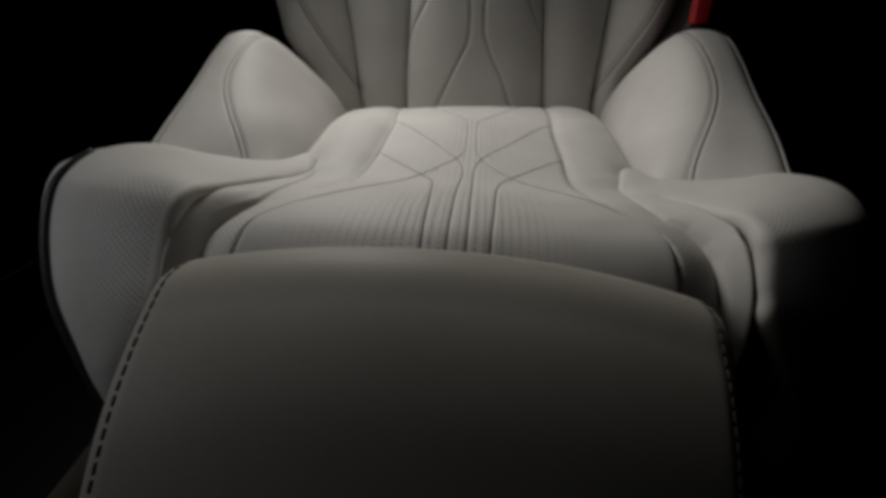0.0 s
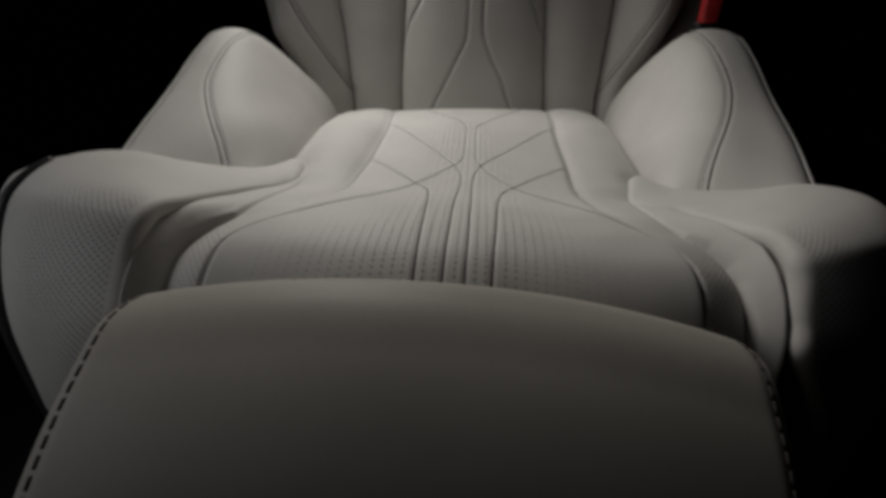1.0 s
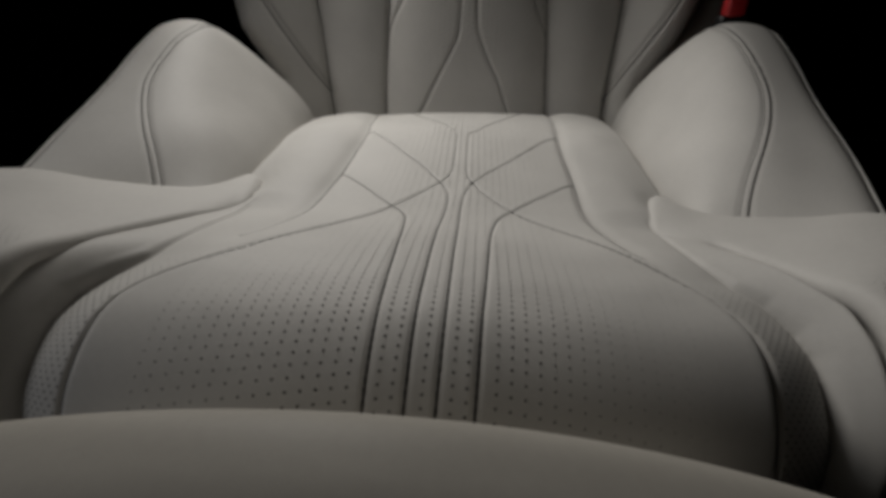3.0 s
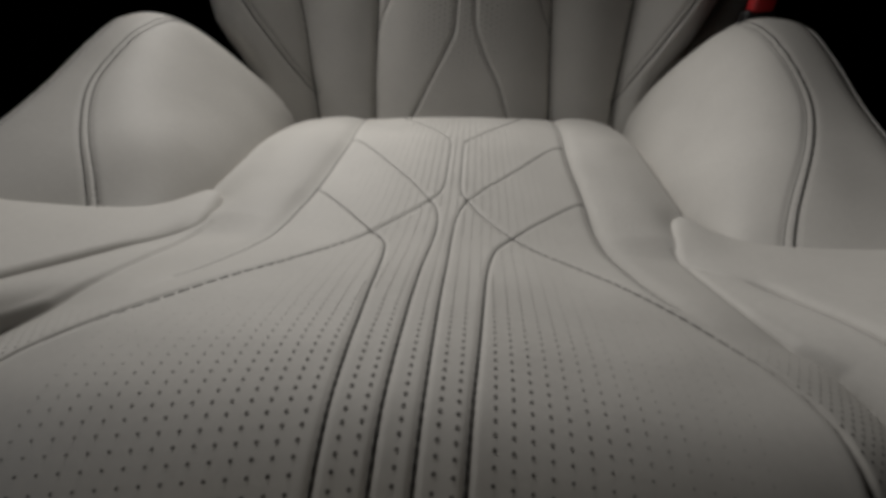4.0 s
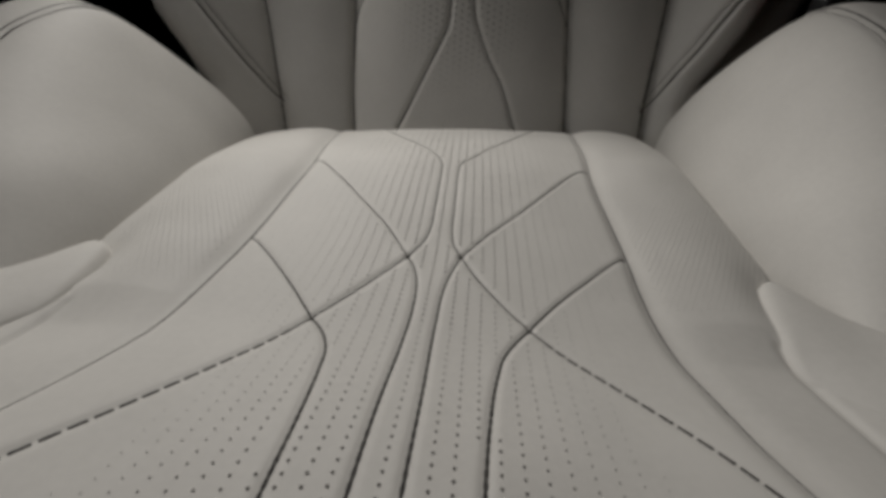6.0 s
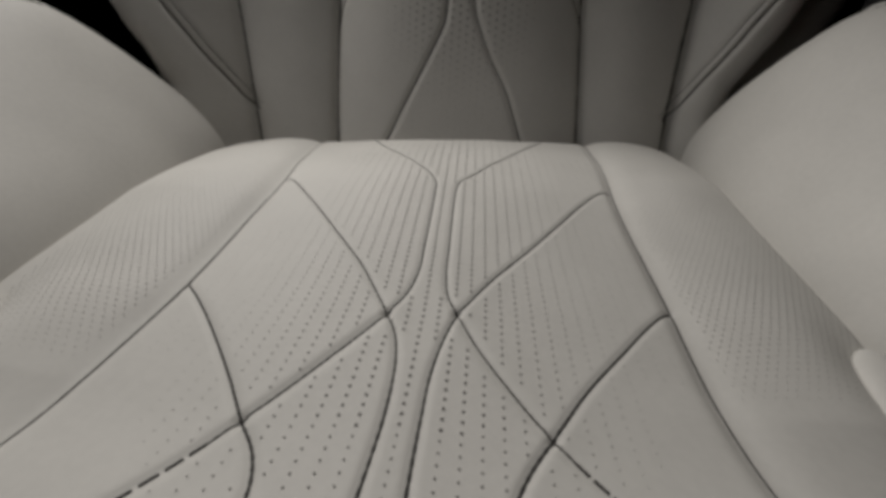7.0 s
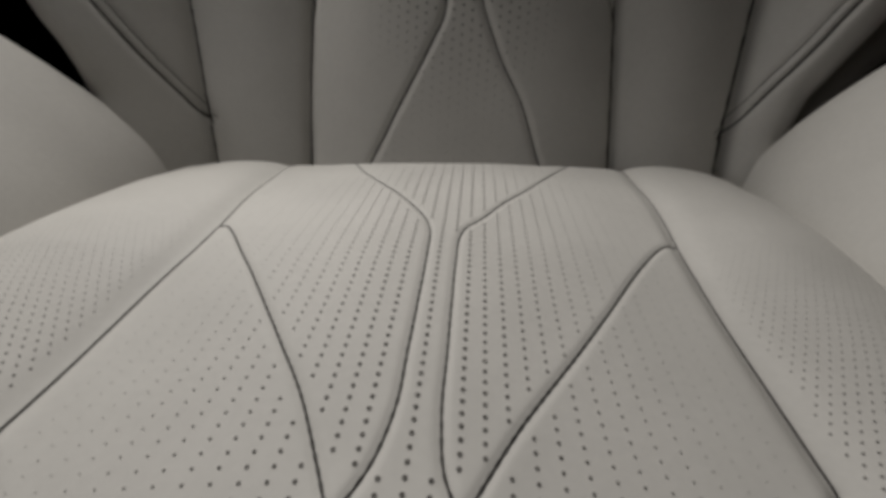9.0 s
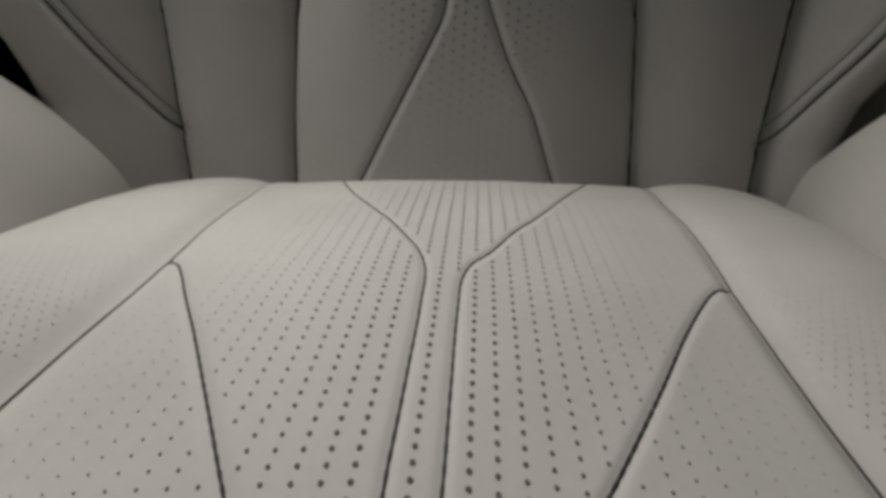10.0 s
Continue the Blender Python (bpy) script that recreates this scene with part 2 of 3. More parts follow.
OUTER = {-1: [(0.0635, 0.198), (0.0512, 0.1838), (0.0465, 0.174), (0.0440, 0.16), (0.0410, 0.133), (0.0388, 0.10), (0.0368, 0.069), (0.0355, 0.043), (0.0346, 0.018), (0.033, -0.040)],
         1: [(0.0591, 0.1984), (0.0488, 0.1842), (0.0440, 0.1755), (0.0400, 0.1600), (0.0356, 0.129), (0.0331, 0.093), (0.0316, 0.0644), (0.0302, 0.040), (0.0288, 0.018), (0.028, -0.040)]}
BRANCH = {-1: [(0.0635, 0.198), (0.0785, 0.2165), (0.1, 0.2410), (0.1193, 0.2615), (0.1428, 0.2840)],
          1: [(0.0591, 0.1984), (0.0766, 0.2217), (0.1012, 0.2485), (0.1270, 0.2748), (0.136, 0.282), (0.1405, 0.2845)]}
NECK = {-1: [(0.0212, 0.2652), (0.0128, 0.284), (0.0094, 0.300), (0.0087, 0.33), (0.0084, 0.36), (0.0084, 0.395), (0.0100, 0.421), (0.0146, 0.4343), (0.025, 0.4510), (0.037, 0.4685), (0.0672, 0.508), (0.084, 0.535), (0.096, 0.565), (0.100, 0.59)],
        1: [(0.0165, 0.2677), (0.0108, 0.280), (0.0082, 0.298), (0.0079, 0.33), (0.0078, 0.3562), (0.0080, 0.392), (0.0093, 0.414), (0.0133, 0.4254), (0.0204, 0.4335), (0.0368, 0.4590), (0.0523, 0.4795), (0.0784, 0.520), (0.0968, 0.5467), (0.104, 0.565), (0.107, 0.59)]}
CROSS = {-1: [(0.0212, 0.2652), (0.0320, 0.2843), (0.0455, 0.3066), (0.0610, 0.3270), (0.0790, 0.350), (0.0967, 0.3723), (0.1140, 0.393), (0.1240, 0.4055), (0.1335, 0.4155), (0.1414, 0.4205)],
         1: [(0.0165, 0.2677), (0.036, 0.298), (0.0474, 0.3129), (0.0631, 0.3327), (0.0837, 0.3596), (0.1051, 0.3885), (0.1200, 0.4065), (0.1265, 0.4135), (0.1320, 0.4180), (0.1406, 0.4215)]}
MEET = {-1: 0.2652, 1: 0.2677}

sec = spline(SECTION, 380)
arc = np.r_[0, np.cumsum(np.linalg.norm(np.diff(sec, axis=0), axis=1))]
top = np.argmax(sec[:, 0])


def along(y):
    """Place along the section of a plan depth y."""
    return np.interp(y, sec[:top + 1, 0][30:], arc[:top + 1][30:])


XS = np.linspace(-0.280, 0.280, 421)
gx, gs = np.meshgrid(XS, arc)
gy, gz = np.repeat(sec[:, :1], len(XS), 1), np.repeat(sec[:, 1:], len(XS), 1)
ax = np.abs(gx)


def flat_line(pts, n=60):
    p = spline(pts, n)
    return np.stack([p[:, 0], along(p[:, 1])], 1)


def depth_at(pts, y):
    """How far from the middle a seam runs at depth y."""
    p = np.asarray(sorted(pts, key=lambda q: q[1]))
    return np.interp(y, p[:, 1], p[:, 0])


LEFT = gx < 0


def by_side(line, y, left=LEFT):
    return np.where(left, depth_at(line[-1], y), depth_at(line[1], y))


cut = np.zeros_like(gx)
puff = np.zeros_like(gx)
for line, deep, wide, fade in ((INS, 0.0029, 0.0034, 0.94), (DASH, 0.0012, 0.003, 2), (STRIP, 0.001, 0.003, 2), (INNER, 0.0011, 0.0020, 2),
                               (OUTER, 0.0011, 0.0020, 2), (BRANCH, 0.0009, 0.0020, 2), (NECK, 0.0009, 0.0020, 2), (CROSS, 0.0009, 0.0020, 2)):
    for s in (-1, 1):
        d, w = line_distance(ax, gs, flat_line(line[s]))
        taper = np.clip((1 - w) / (1 - fade), 0, 1) if fade < 1 else 1.0
        if line is INS:      # the insert rolls down under the edge of the side strip
            wide = np.where(ax < depth_at(INS[s], gy), 0.005, 0.011)
        half = LEFT == (s < 0)
        cut += np.where(half, deep * np.exp(-((d / wide) ** 2)) * taper, 0)
        puff += np.where(half, 0.25 * min(deep, 0.0014) * np.exp(-((d / (wide * 4)) ** 2)) * taper, 0)
# the front edge of the insert stands proud of the strip beside it
step_x = by_side(DASH, gy)
step_s = by_side(STRIP, gy)
front = np.clip((0.10 - gy) / 0.09, 0, 1)
front = front * front * (3 - 2 * front)
low = np.clip((0.25 - gy) / 0.23, 0, 1)
low = low * low * (3 - 2 * low)
across = np.clip((ax - step_x) / np.maximum(step_s - step_x, 0.01), 0, 1)
beyond = np.clip(ax - step_s, 0, 0.06)
ease = np.clip((0.115 - gy) / 0.11, 0, 1)
valley = 0.0045 * np.clip((0.215 - gy) / 0.03, 0, 1) + 0.010 * ease**2 * (3 - 2 * ease)
cut += front * 0.004 / (1 + np.exp(-(ax - step_x - 0.002) / 0.0012)) * np.clip(1 - beyond / 0.02, 0, 1)
cut += np.where(ax < step_s, valley * across**1.8, valley * np.exp(-beyond / np.where(LEFT, 0.009, 0.012)))
cut += 0.004 * front * np.exp(-(((ax - step_x - 0.002) / 0.0022) ** 2))
rise_y = [-0.048, -0.033, -0.012, 0.012, 0.04, 0.08, 0.11, 0.15, 0.19]
rise = np.where(LEFT, np.interp(gy, rise_y, [0.40, 0.55, 0.65, 0.80, 0.62, 0.25, 0.12, 0.05, 0.0]), np.interp(gy, rise_y, [0.36, 0.52, 0.64, 0.76, 0.74, 0.45, 0.25, 0.10, 0.0]))
cut -= low * rise * (0.80 * beyond - 2.0 * beyond**2)
brink = np.interp(gy, [-0.05, -0.03, -0.01, 0.01, 0.034, 0.064, 0.11, 0.15, 0.19, 0.21], [0.253, 0.253, 0.2535, 0.2535, 0.2525, 0.246, 0.236, 0.2275, 0.2135, 0.208])
brink = brink + np.where(LEFT, 0, np.interp(gy, [0.03, 0.06, 0.10, 0.15, 0.18], [-0.002, -0.005, -0.0075, -0.006, -0.005]))
plunge = np.interp(gy, [0.150, 0.180, 0.215], [0.05, 0.012, 0.0]) * np.clip((ax - brink) / 0.009, 0, 1) ** 2
# a dip round the wing's tip
cut += np.where(LEFT, 0.011, 0.009) * np.exp(-(((ax - np.where(LEFT, 0.237, 0.230)) / 0.024) ** 2) - ((gy - 0.240) / 0.036) ** 2)
# side strips swell and roll down into the gap beside the bolsters
rear = np.clip((gy - 0.17) / 0.10, 0, 1)
rear = rear * rear * (3 - 2 * rear)
mid = (ax - 0.197) / 0.058
puff += np.where(ax > 0.138, 0.008 * np.clip(1 - mid**2, 0, 1) ** 1.6, 0) * rear * (1 - 0.55 * np.clip((gy - 0.42) / 0.12, 0, 1))
edge_x = np.where(gx < 0, 0.246, 0.233)
cut += rear * 0.085 * np.clip((ax - edge_x) / (0.276 - edge_x), 0, 1) ** 2
cut += np.where(gx < 0, 0.002, 0.009) * np.clip((ax - 0.17) / 0.07, 0, 1) ** 2 * np.clip((gy - 0.44) / 0.10, 0, 1)
insert_swell = 0.004 * np.clip(1 - (ax / 0.14) ** 2, 0, 1) * np.clip((gy - 0.1) / 0.2, 0, 1)
tx, tz = np.gradient(sec[:, 0], arc), np.gradient(sec[:, 1], arc)
ln = np.hypot(tx, tz)
ny, nz = -tz / ln, tx / ln
lift = puff + insert_swell - cut
# the outer panels are one smooth pad
soft = lift.copy()
for _ in range(45):
    soft[1:-1, 1:-1] = 0.2 * (soft[1:-1, 1:-1] + soft[:-2, 1:-1] + soft[2:, 1:-1] + soft[1:-1, :-2] + soft[1:-1, 2:])
even = np.clip((ax - step_s - 0.003) / 0.006, 0, 1) * np.clip((0.225 - gy) / 0.02, 0, 1)
lift = lift + (soft - lift) * even - plunge
rip = np.array([noise.noise(Vector((x * 22, y * 22, 3.1))) for x, y in zip(gx[::4, ::4].ravel(), gy[::4, ::4].ravel())]).reshape(gx[::4, ::4].shape)
rip = np.repeat(np.repeat(rip, 4, 0), 4, 1)[:gx.shape[0], :gx.shape[1]]
for _ in range(6):
    rip = (rip + np.roll(rip, 1, 0) + np.roll(rip, -1, 0) + np.roll(rip, 1, 1) + np.roll(rip, -1, 1)) / 5
lift = lift + 0.0007 * rip + 0.045 * gx * np.clip((gy - 0.38) / 0.16, 0, 1)
cg = np.stack([gx, gy + ny[:, None] * lift, gz + nz[:, None] * lift], 2)
cg[..., 0] += drift(gy)
CUSHION = Sheet(cg, XS, arc)

# cut the sheet into its panels along the seams
fx = (ax[:-1, :-1] + ax[1:, 1:]) / 2
fy = (gy[:-1, :-1] + gy[1:, 1:]) / 2
side = np.where((gx[:-1, :-1] + gx[1:, 1:]) > 0, 1, -1)
behind = np.arange(len(arc) - 1)[:, None] > top
fy = np.where(behind, 0.6, fy)
lf = side < 0
meet = np.where(lf, MEET[-1], MEET[1])
inner_x = np.where(fy < meet, by_side(INNER, fy, lf), by_side(NECK, fy, lf))
ins_x = np.where(fy < 0.10, by_side(DASH, fy, lf), by_side(INS, fy, lf))
kind_no = np.zeros(fx.shape, int)                                   # 0: spine between the inner seams
kind_no[fx > inner_x] = 1
far = fy < 0.198
kind_no[far & (fx > by_side(OUTER, fy, lf))] = 2
kind_no[far & (fx > by_side(DASH, fy, lf))] = 3
kind_no[(fy >= 0.198) & (fy < meet) & (fx > by_side(DASH, fy, lf))] = 4
crossed = (fy >= meet) & (fy < 0.4205)
kind_no[crossed & (fx > by_side(CROSS, fy, lf))] = 4
kind_no[crossed & (fx > inner_x) & (fx <= by_side(CROSS, fy, lf))] = 5
kind_no[(fy >= 0.4205) & (fx > inner_x)] = 5
kind_no[(fy >= 0.198) & (fy < 0.284) & (fx > by_side(BRANCH, fy, lf))] = 3
kind_no[fx > ins_x] = 6
kind_no[(fy < 0.205) & (fx > by_side(STRIP, fy, lf))] = 7
base_mask = kind_no == 0
cushion = sheet("seat_cushion", cg, CREAM, seat, base_mask, "narrow centre spine of the cushion")
for k, nm in ((1, "front_inner_panel"), (2, "front_panel"), (3, "side_gusset"), (4, "lozenge_panel"), (5, "rear_panel"), (6, "side_strip"), (7, "outer_panel")):
    for s in (1, -1):
        m = (kind_no == k) & (side == s)
        if m.any():
            sheet(nm, cg, CREAM, cushion, m)

# seams of the cushion
def laid(sh, line, s, n, lift):
    p = flat_line(line[s], n)
    return sh.at(p[:, 0] * s, p[:, 1], lift)[0]


for s in (1, -1):
    for line, n in ((INNER, 170), (OUTER, 160), (BRANCH, 90), (NECK, 180), (CROSS, 120)):
        thick = np.interp(spline(line[s], n)[:, 1], (0.0, 0.12, 0.25), (0.00095, 0.0008, 0.00062))
        cords("seam", [laid(CUSHION, line, s, n, 0.0)], thick, THREAD_SHADE, cushion, wobble=0.25)
    # a thin dark cord stands in for the shade in the insert's crease
    cords("seam", [laid(CUSHION, INS, s, 200, -0.0002)[6:192]], np.interp(np.arange(186), [0, 110, 185], [0.0004, 0.0008, 0.0004]), THREAD_SHADE, cushion)
    line = laid(CUSHION, DASH, s, 260, -0.0001)
    cords("seam", [line[205:]], 0.0010, THREAD_SHADE, cushion)
    cords("seam", [line[:70]], 0.0006, THREAD_SHADE, cushion, wobble=0.2)
    cords("stitching", dashes(line[66:], 0.0058, 0.0018), 0.00078, THREAD_SHADE, cushion, "dark dashed stitching")


def cushion_holes(xs, ys, size):
    """Holes at plan places; size(x, y) gives the radius, 0 for none."""
    r = np.array([size(x, y) for x, y in zip(xs, ys)])
    keep = r > 0.00022
    xs, ys, r = np.asarray(xs)[keep], np.asarray(ys)[keep], r[keep]
    p, n = CUSHION.at(xs, along(ys))
    return p, n, r


def clear_of(x, y):
    best = 1.0
    for line in (INNER, OUTER, DASH, BRANCH, NECK, CROSS):
        q = np.asarray(line[1 if x > 0 else -1])
        if y < q[:, 1].min() - 0.006 or y > q[:, 1].max() + 0.006:
            continue
        d, _ = line_distance(np.array([abs(x)]), np.array([y]), q)
        best = min(best, d[0])
    return best


def insert_hole(x, y):
    """Full-size holes beside the spine, smaller and smaller towards the sides; sooner on the right, where shade hides
    them.
    """
    s, a = (1 if x > 0 else -1), abs(x)
    gap = clear_of(x, y)
    if gap < 0.0040 or a > depth_at(INS[s], y) - 0.012:
        return 0.0
    if y < 0.198:
        o = depth_at(OUTER[s], y)
        reach = np.interp(y, (-0.02, 0.02, 0.06, 0.15), (0.230, 0.135, 0.070, 0.055)) if s < 0 else np.interp(y, (-0.02, 0.03, 0.15), (0.125, 0.085, 0.06))
        spread = np.clip((a - o) / reach, 0, 1) if a > o else 0.0
        rise = np.interp(y, (0.02, 0.10, 0.17), (1.0, 0.72, 0.50))
        return (0.00100 - 0.00072 * spread) * rise
    edge = np.clip((a - 0.015) / 0.092, 0, 1)
    back = np.clip((0.545 - y) / 0.06, 0, 1)
    fore = np.interp(y, (0.20, 0.30), (0.78, 1.0))
    return (0.00098 - 0.00072 * edge) * (0.55 + 0.45 * back) * fore


# straight columns 8.3 mm apart, rows closer on the flat and wider over the front roll
rows = [0.60]
while rows[-1] > -0.046:
    slope = abs(np.interp(rows[-1], sec[:top + 1, 0][30:], np.gradient(sec[:, 1], sec[:, 0] + 1e-9 * np.arange(len(sec)))[:top + 1][30:]))
    pitch = float(np.interp(rows[-1], (-0.03, -0.01, 0.012, 0.03), (0.0070, 0.0068, 0.0056, 0.0049)))
    rows.append(rows[-1] - pitch / math.hypot(1, min(slope, 3.0)))
hx, hy = [], []
for k in range(-23, 24):
    for y in rows:
        x = -0.0016 + 0.0083 * k
        x *= 1.0 if x < 0 else float(np.interp(y, (0.05, 0.25), (0.973, 1.01)))
        hx.append(x)
        hy.append(y - 0.10 * abs(x))
p, n, r = cushion_holes(hx, hy, insert_hole)
discs("perforation_field", p, n, r, cushion, sides=8)


def strip_hole(x, y):
    s, x = (1 if x > 0 else -1), abs(x)
    if y < 0.09:
        i, o = depth_at(DASH[s], y), depth_at(STRIP[s], y)
        return 0.00078 * np.clip((0.075 - y) / 0.055, 0, 1) ** 0.7 if i + 0.006 < x < o - 0.003 else 0.0
    i, o = depth_at(INS[s], y), 0.238
    w = np.clip((0.50 - y) / 0.20, 0, 1) * np.clip((y - 0.19) / 0.08, 0, 1) if y > 0.205 else 0.0
    return 0.00053 * w if i + 0.010 < x < o - 0.002 else 0.0


hx, hy = [], []
front_rows = np.interp(np.arange(arc[31], along(0.10), 0.0038), arc[:top + 1], sec[:top + 1, 0])
for s in (1, -1):
    for i in range(50):
        for j in range(150):
            y = -0.036 + 0.0076 * (j + 0.5 * (i % 2))
            if y > 0.15:
                hx.append(s * (0.146 + 0.0023 * i))
                hy.append(y)
    for j, y in enumerate(front_rows):
        for i in range(18):
            hx.append(s * (0.158 + 0.0058 * (i + 0.5 * (j % 2))))
            hy.append(y)
p, n, r = cushion_holes(hx, hy, strip_hole)
discs("perforation_field", p, n, r, cushion, sides=6)


# ---- upper bolsters ----
def mirror_sheet(g, s):
    q = g.copy()
    q[..., 0] *= s
    return drifted(q)


def bolster(s, k, up):
    def w(x):
        return 0.25 + (x - 0.25) * k
    crease = [(0.247, 0.19, 0.426), (0.253, 0.29, 0.438), (0.258, 0.38, 0.438), (0.262, 0.47, 0.439), (0.265, 0.545, 0.439), (0.268, 0.585, 0.428), (0.27, 0.61, 0.39)]
    seam = [(0.288, 0.170, 0.446), (0.335, 0.27, 0.510), (0.368, 0.355, 0.550), (0.385, 0.43, 0.585), (0.393, 0.488, 0.602), (0.386, 0.535, 0.575), (0.385, 0.565, 0.49)]
    ridge = [(0.372, 0.120, 0.470), (0.390, 0.235, 0.508), (0.404, 0.33, 0.540), (0.414, 0.41, 0.577), (0.415, 0.472, 0.600), (0.412, 0.525, 0.580), (0.41, 0.56, 0.49)]
    rows = []
    if s > 0:      # each side's lines are shifted to fit the camera's view
        seam = [(x - d, y, z) for (x, y, z), d in zip(seam, (0.018, 0.018, 0.020, 0.024, 0.030, 0.030, 0.026))]
        ridge = [(x + d, y, z) for (x, y, z), d in zip(ridge, (0.006, 0.012, 0.010, 0.004, 0.0, 0.0, 0.0))]
        stitch = [(0.274, 0.170, 0.450), (0.2830, 0.198, 0.468), (0.303, 0.2380, 0.499), (0.322, 0.2710, 0.520), (0.3415, 0.3075, 0.542), (0.3510, 0.340, 0.560), (0.3545, 0.3720, 0.577),
                  (0.3535, 0.410, 0.596), (0.3495, 0.460, 0.6165), (0.340, 0.52, 0.60)]
    else:
        seam = [(x - d, y, z) for (x, y, z), d in zip(seam, (0.008, 0.006, 0.003, 0, 0, 0, 0))]
        ridge = [(x + d, y, z) for (x, y, z), d in zip(ridge, (0.0, 0.005, 0.007, 0.003, 0, 0, 0))]
        stitch = [(0.283, 0.175, 0.450), (0.296, 0.198, 0.468), (0.318, 0.2280, 0.4875), (0.3455, 0.2670, 0.511), (0.3680, 0.305, 0.5295), (0.3810, 0.340, 0.5440), (0.3885, 0.388, 0.5635),
                  (0.3890, 0.450, 0.587), (0.384, 0.52, 0.58)]
    swell = [0.008, 0.010, 0.012, 0.015, 0.018, 0.018, 0.016] if s < 0 else [0.008, 0.010, 0.014, 0.022, 0.032, 0.034, 0.030]
    for c, m, r, e in zip(crease, seam, ridge, swell):
        c, m, r = (Vector((w(q[0]), q[1], q[2] + up * max(0.0, q[2] - 0.47))) for q in (c, m, r))
        rows.append([c + Vector((-0.004, 0, -0.05)), c, c.lerp(m, 0.5) + Vector((-0.009, -0.004, e)),
                     m, m.lerp(r, 0.55) + Vector((0, 0, 0.001)), r, r + Vector((0.014, 0, -0.022)), r + Vector((0.026, 0.0, -0.12)), r + Vector((0.028, 0.0, -0.26))])
    nu, nv = 150, 130
    g = net(rows, nu, nv)
    a, b = np.linspace(0, 1, nu), np.linspace(0, 1, nv)
    for _ in range(60):
        g[1:-1, 1:-1] = 0.5 * g[1:-1, 1:-1] + 0.125 * (g[:-2, 1:-1] + g[2:, 1:-1] + g[1:-1, :-2] + g[1:-1, 2:])

    def columns(pts):
        """The column of the sheet at which a line through pts crosses each row."""
        ij = np.array([np.unravel_index(np.argmin(np.linalg.norm(g - q, axis=2)), (nv, nu)) for q in spline(pts, 160)], float)
        order = np.argsort(ij[:, 0], kind="stable")
        col = np.interp(np.arange(nv), ij[order, 0], ij[order, 1]) / (nu - 1)
        return np.convolve(np.pad(col, 7, mode="edge"), np.ones(15) / 15, "valid")
    ridge_line = [(w(x), y, z + up * max(0.0, z - 0.47)) for x, y, z in ridge]
    js, jr = columns(stitch), columns(ridge_line)
    n = sheet_normals(g)
    step = np.linalg.norm(np.gradient(g, axis=1), axis=2)
    wid = np.cumsum(step, axis=1)
    dist = wid - np.array([np.interp(js[i] * (nu - 1), np.arange(nu), wid[i]) for i in range(nv)])[:, None]
    off = -0.0022 * np.exp(-((dist / 0.0022) ** 2)) - 0.0016 * np.exp(-(((dist - 0.006) / 0.002) ** 2)) + 0.0012 * np.exp(-(((dist - 0.003) / 0.003) ** 2))
    g = g + n * off[..., None]
    g = mirror_sheet(g, s)
    body = sheet("side_bolster", g, CREAM, seat, label="tall padded side bolster in cream leather", flip=s < 0)
    sh = Sheet(g, a, b)
    if s < 0:
        sh.n = -sh.n
    one = sh.at(js, b, 0.0002)[0][:int(nv * 0.80)]
    two = sh.at(js + 0.0065 / wid[:, -1] * 1.0, b, 0.0002)[0][:int(nv * 0.80)]
    cords("stitching", dashes(spline(one, 200), 0.006, 0.0007), 0.0005 if s < 0 else 0.0003, THREAD_SHADE, body, "dark twin-needle stitching")
    cords("stitching", dashes(spline(two, 200), 0.006, 0.0007), 0.0005 if s < 0 else 0.0008, THREAD_SHADE, body, "dark twin-needle stitching")
    cords("piping", [sh.at(jr + 0.012, b, 0.0005)[0]], 0.0022, CREAM, body, "slim leather piping along the ridge")
    cords("piping_groove", [sh.at(jr - 0.004, b, -0.0004)[0]], 0.0009, THREAD_SHADE, body)


bolster(1, 0.96, 0.22)
bolster(-1, 1.10, 0.0)


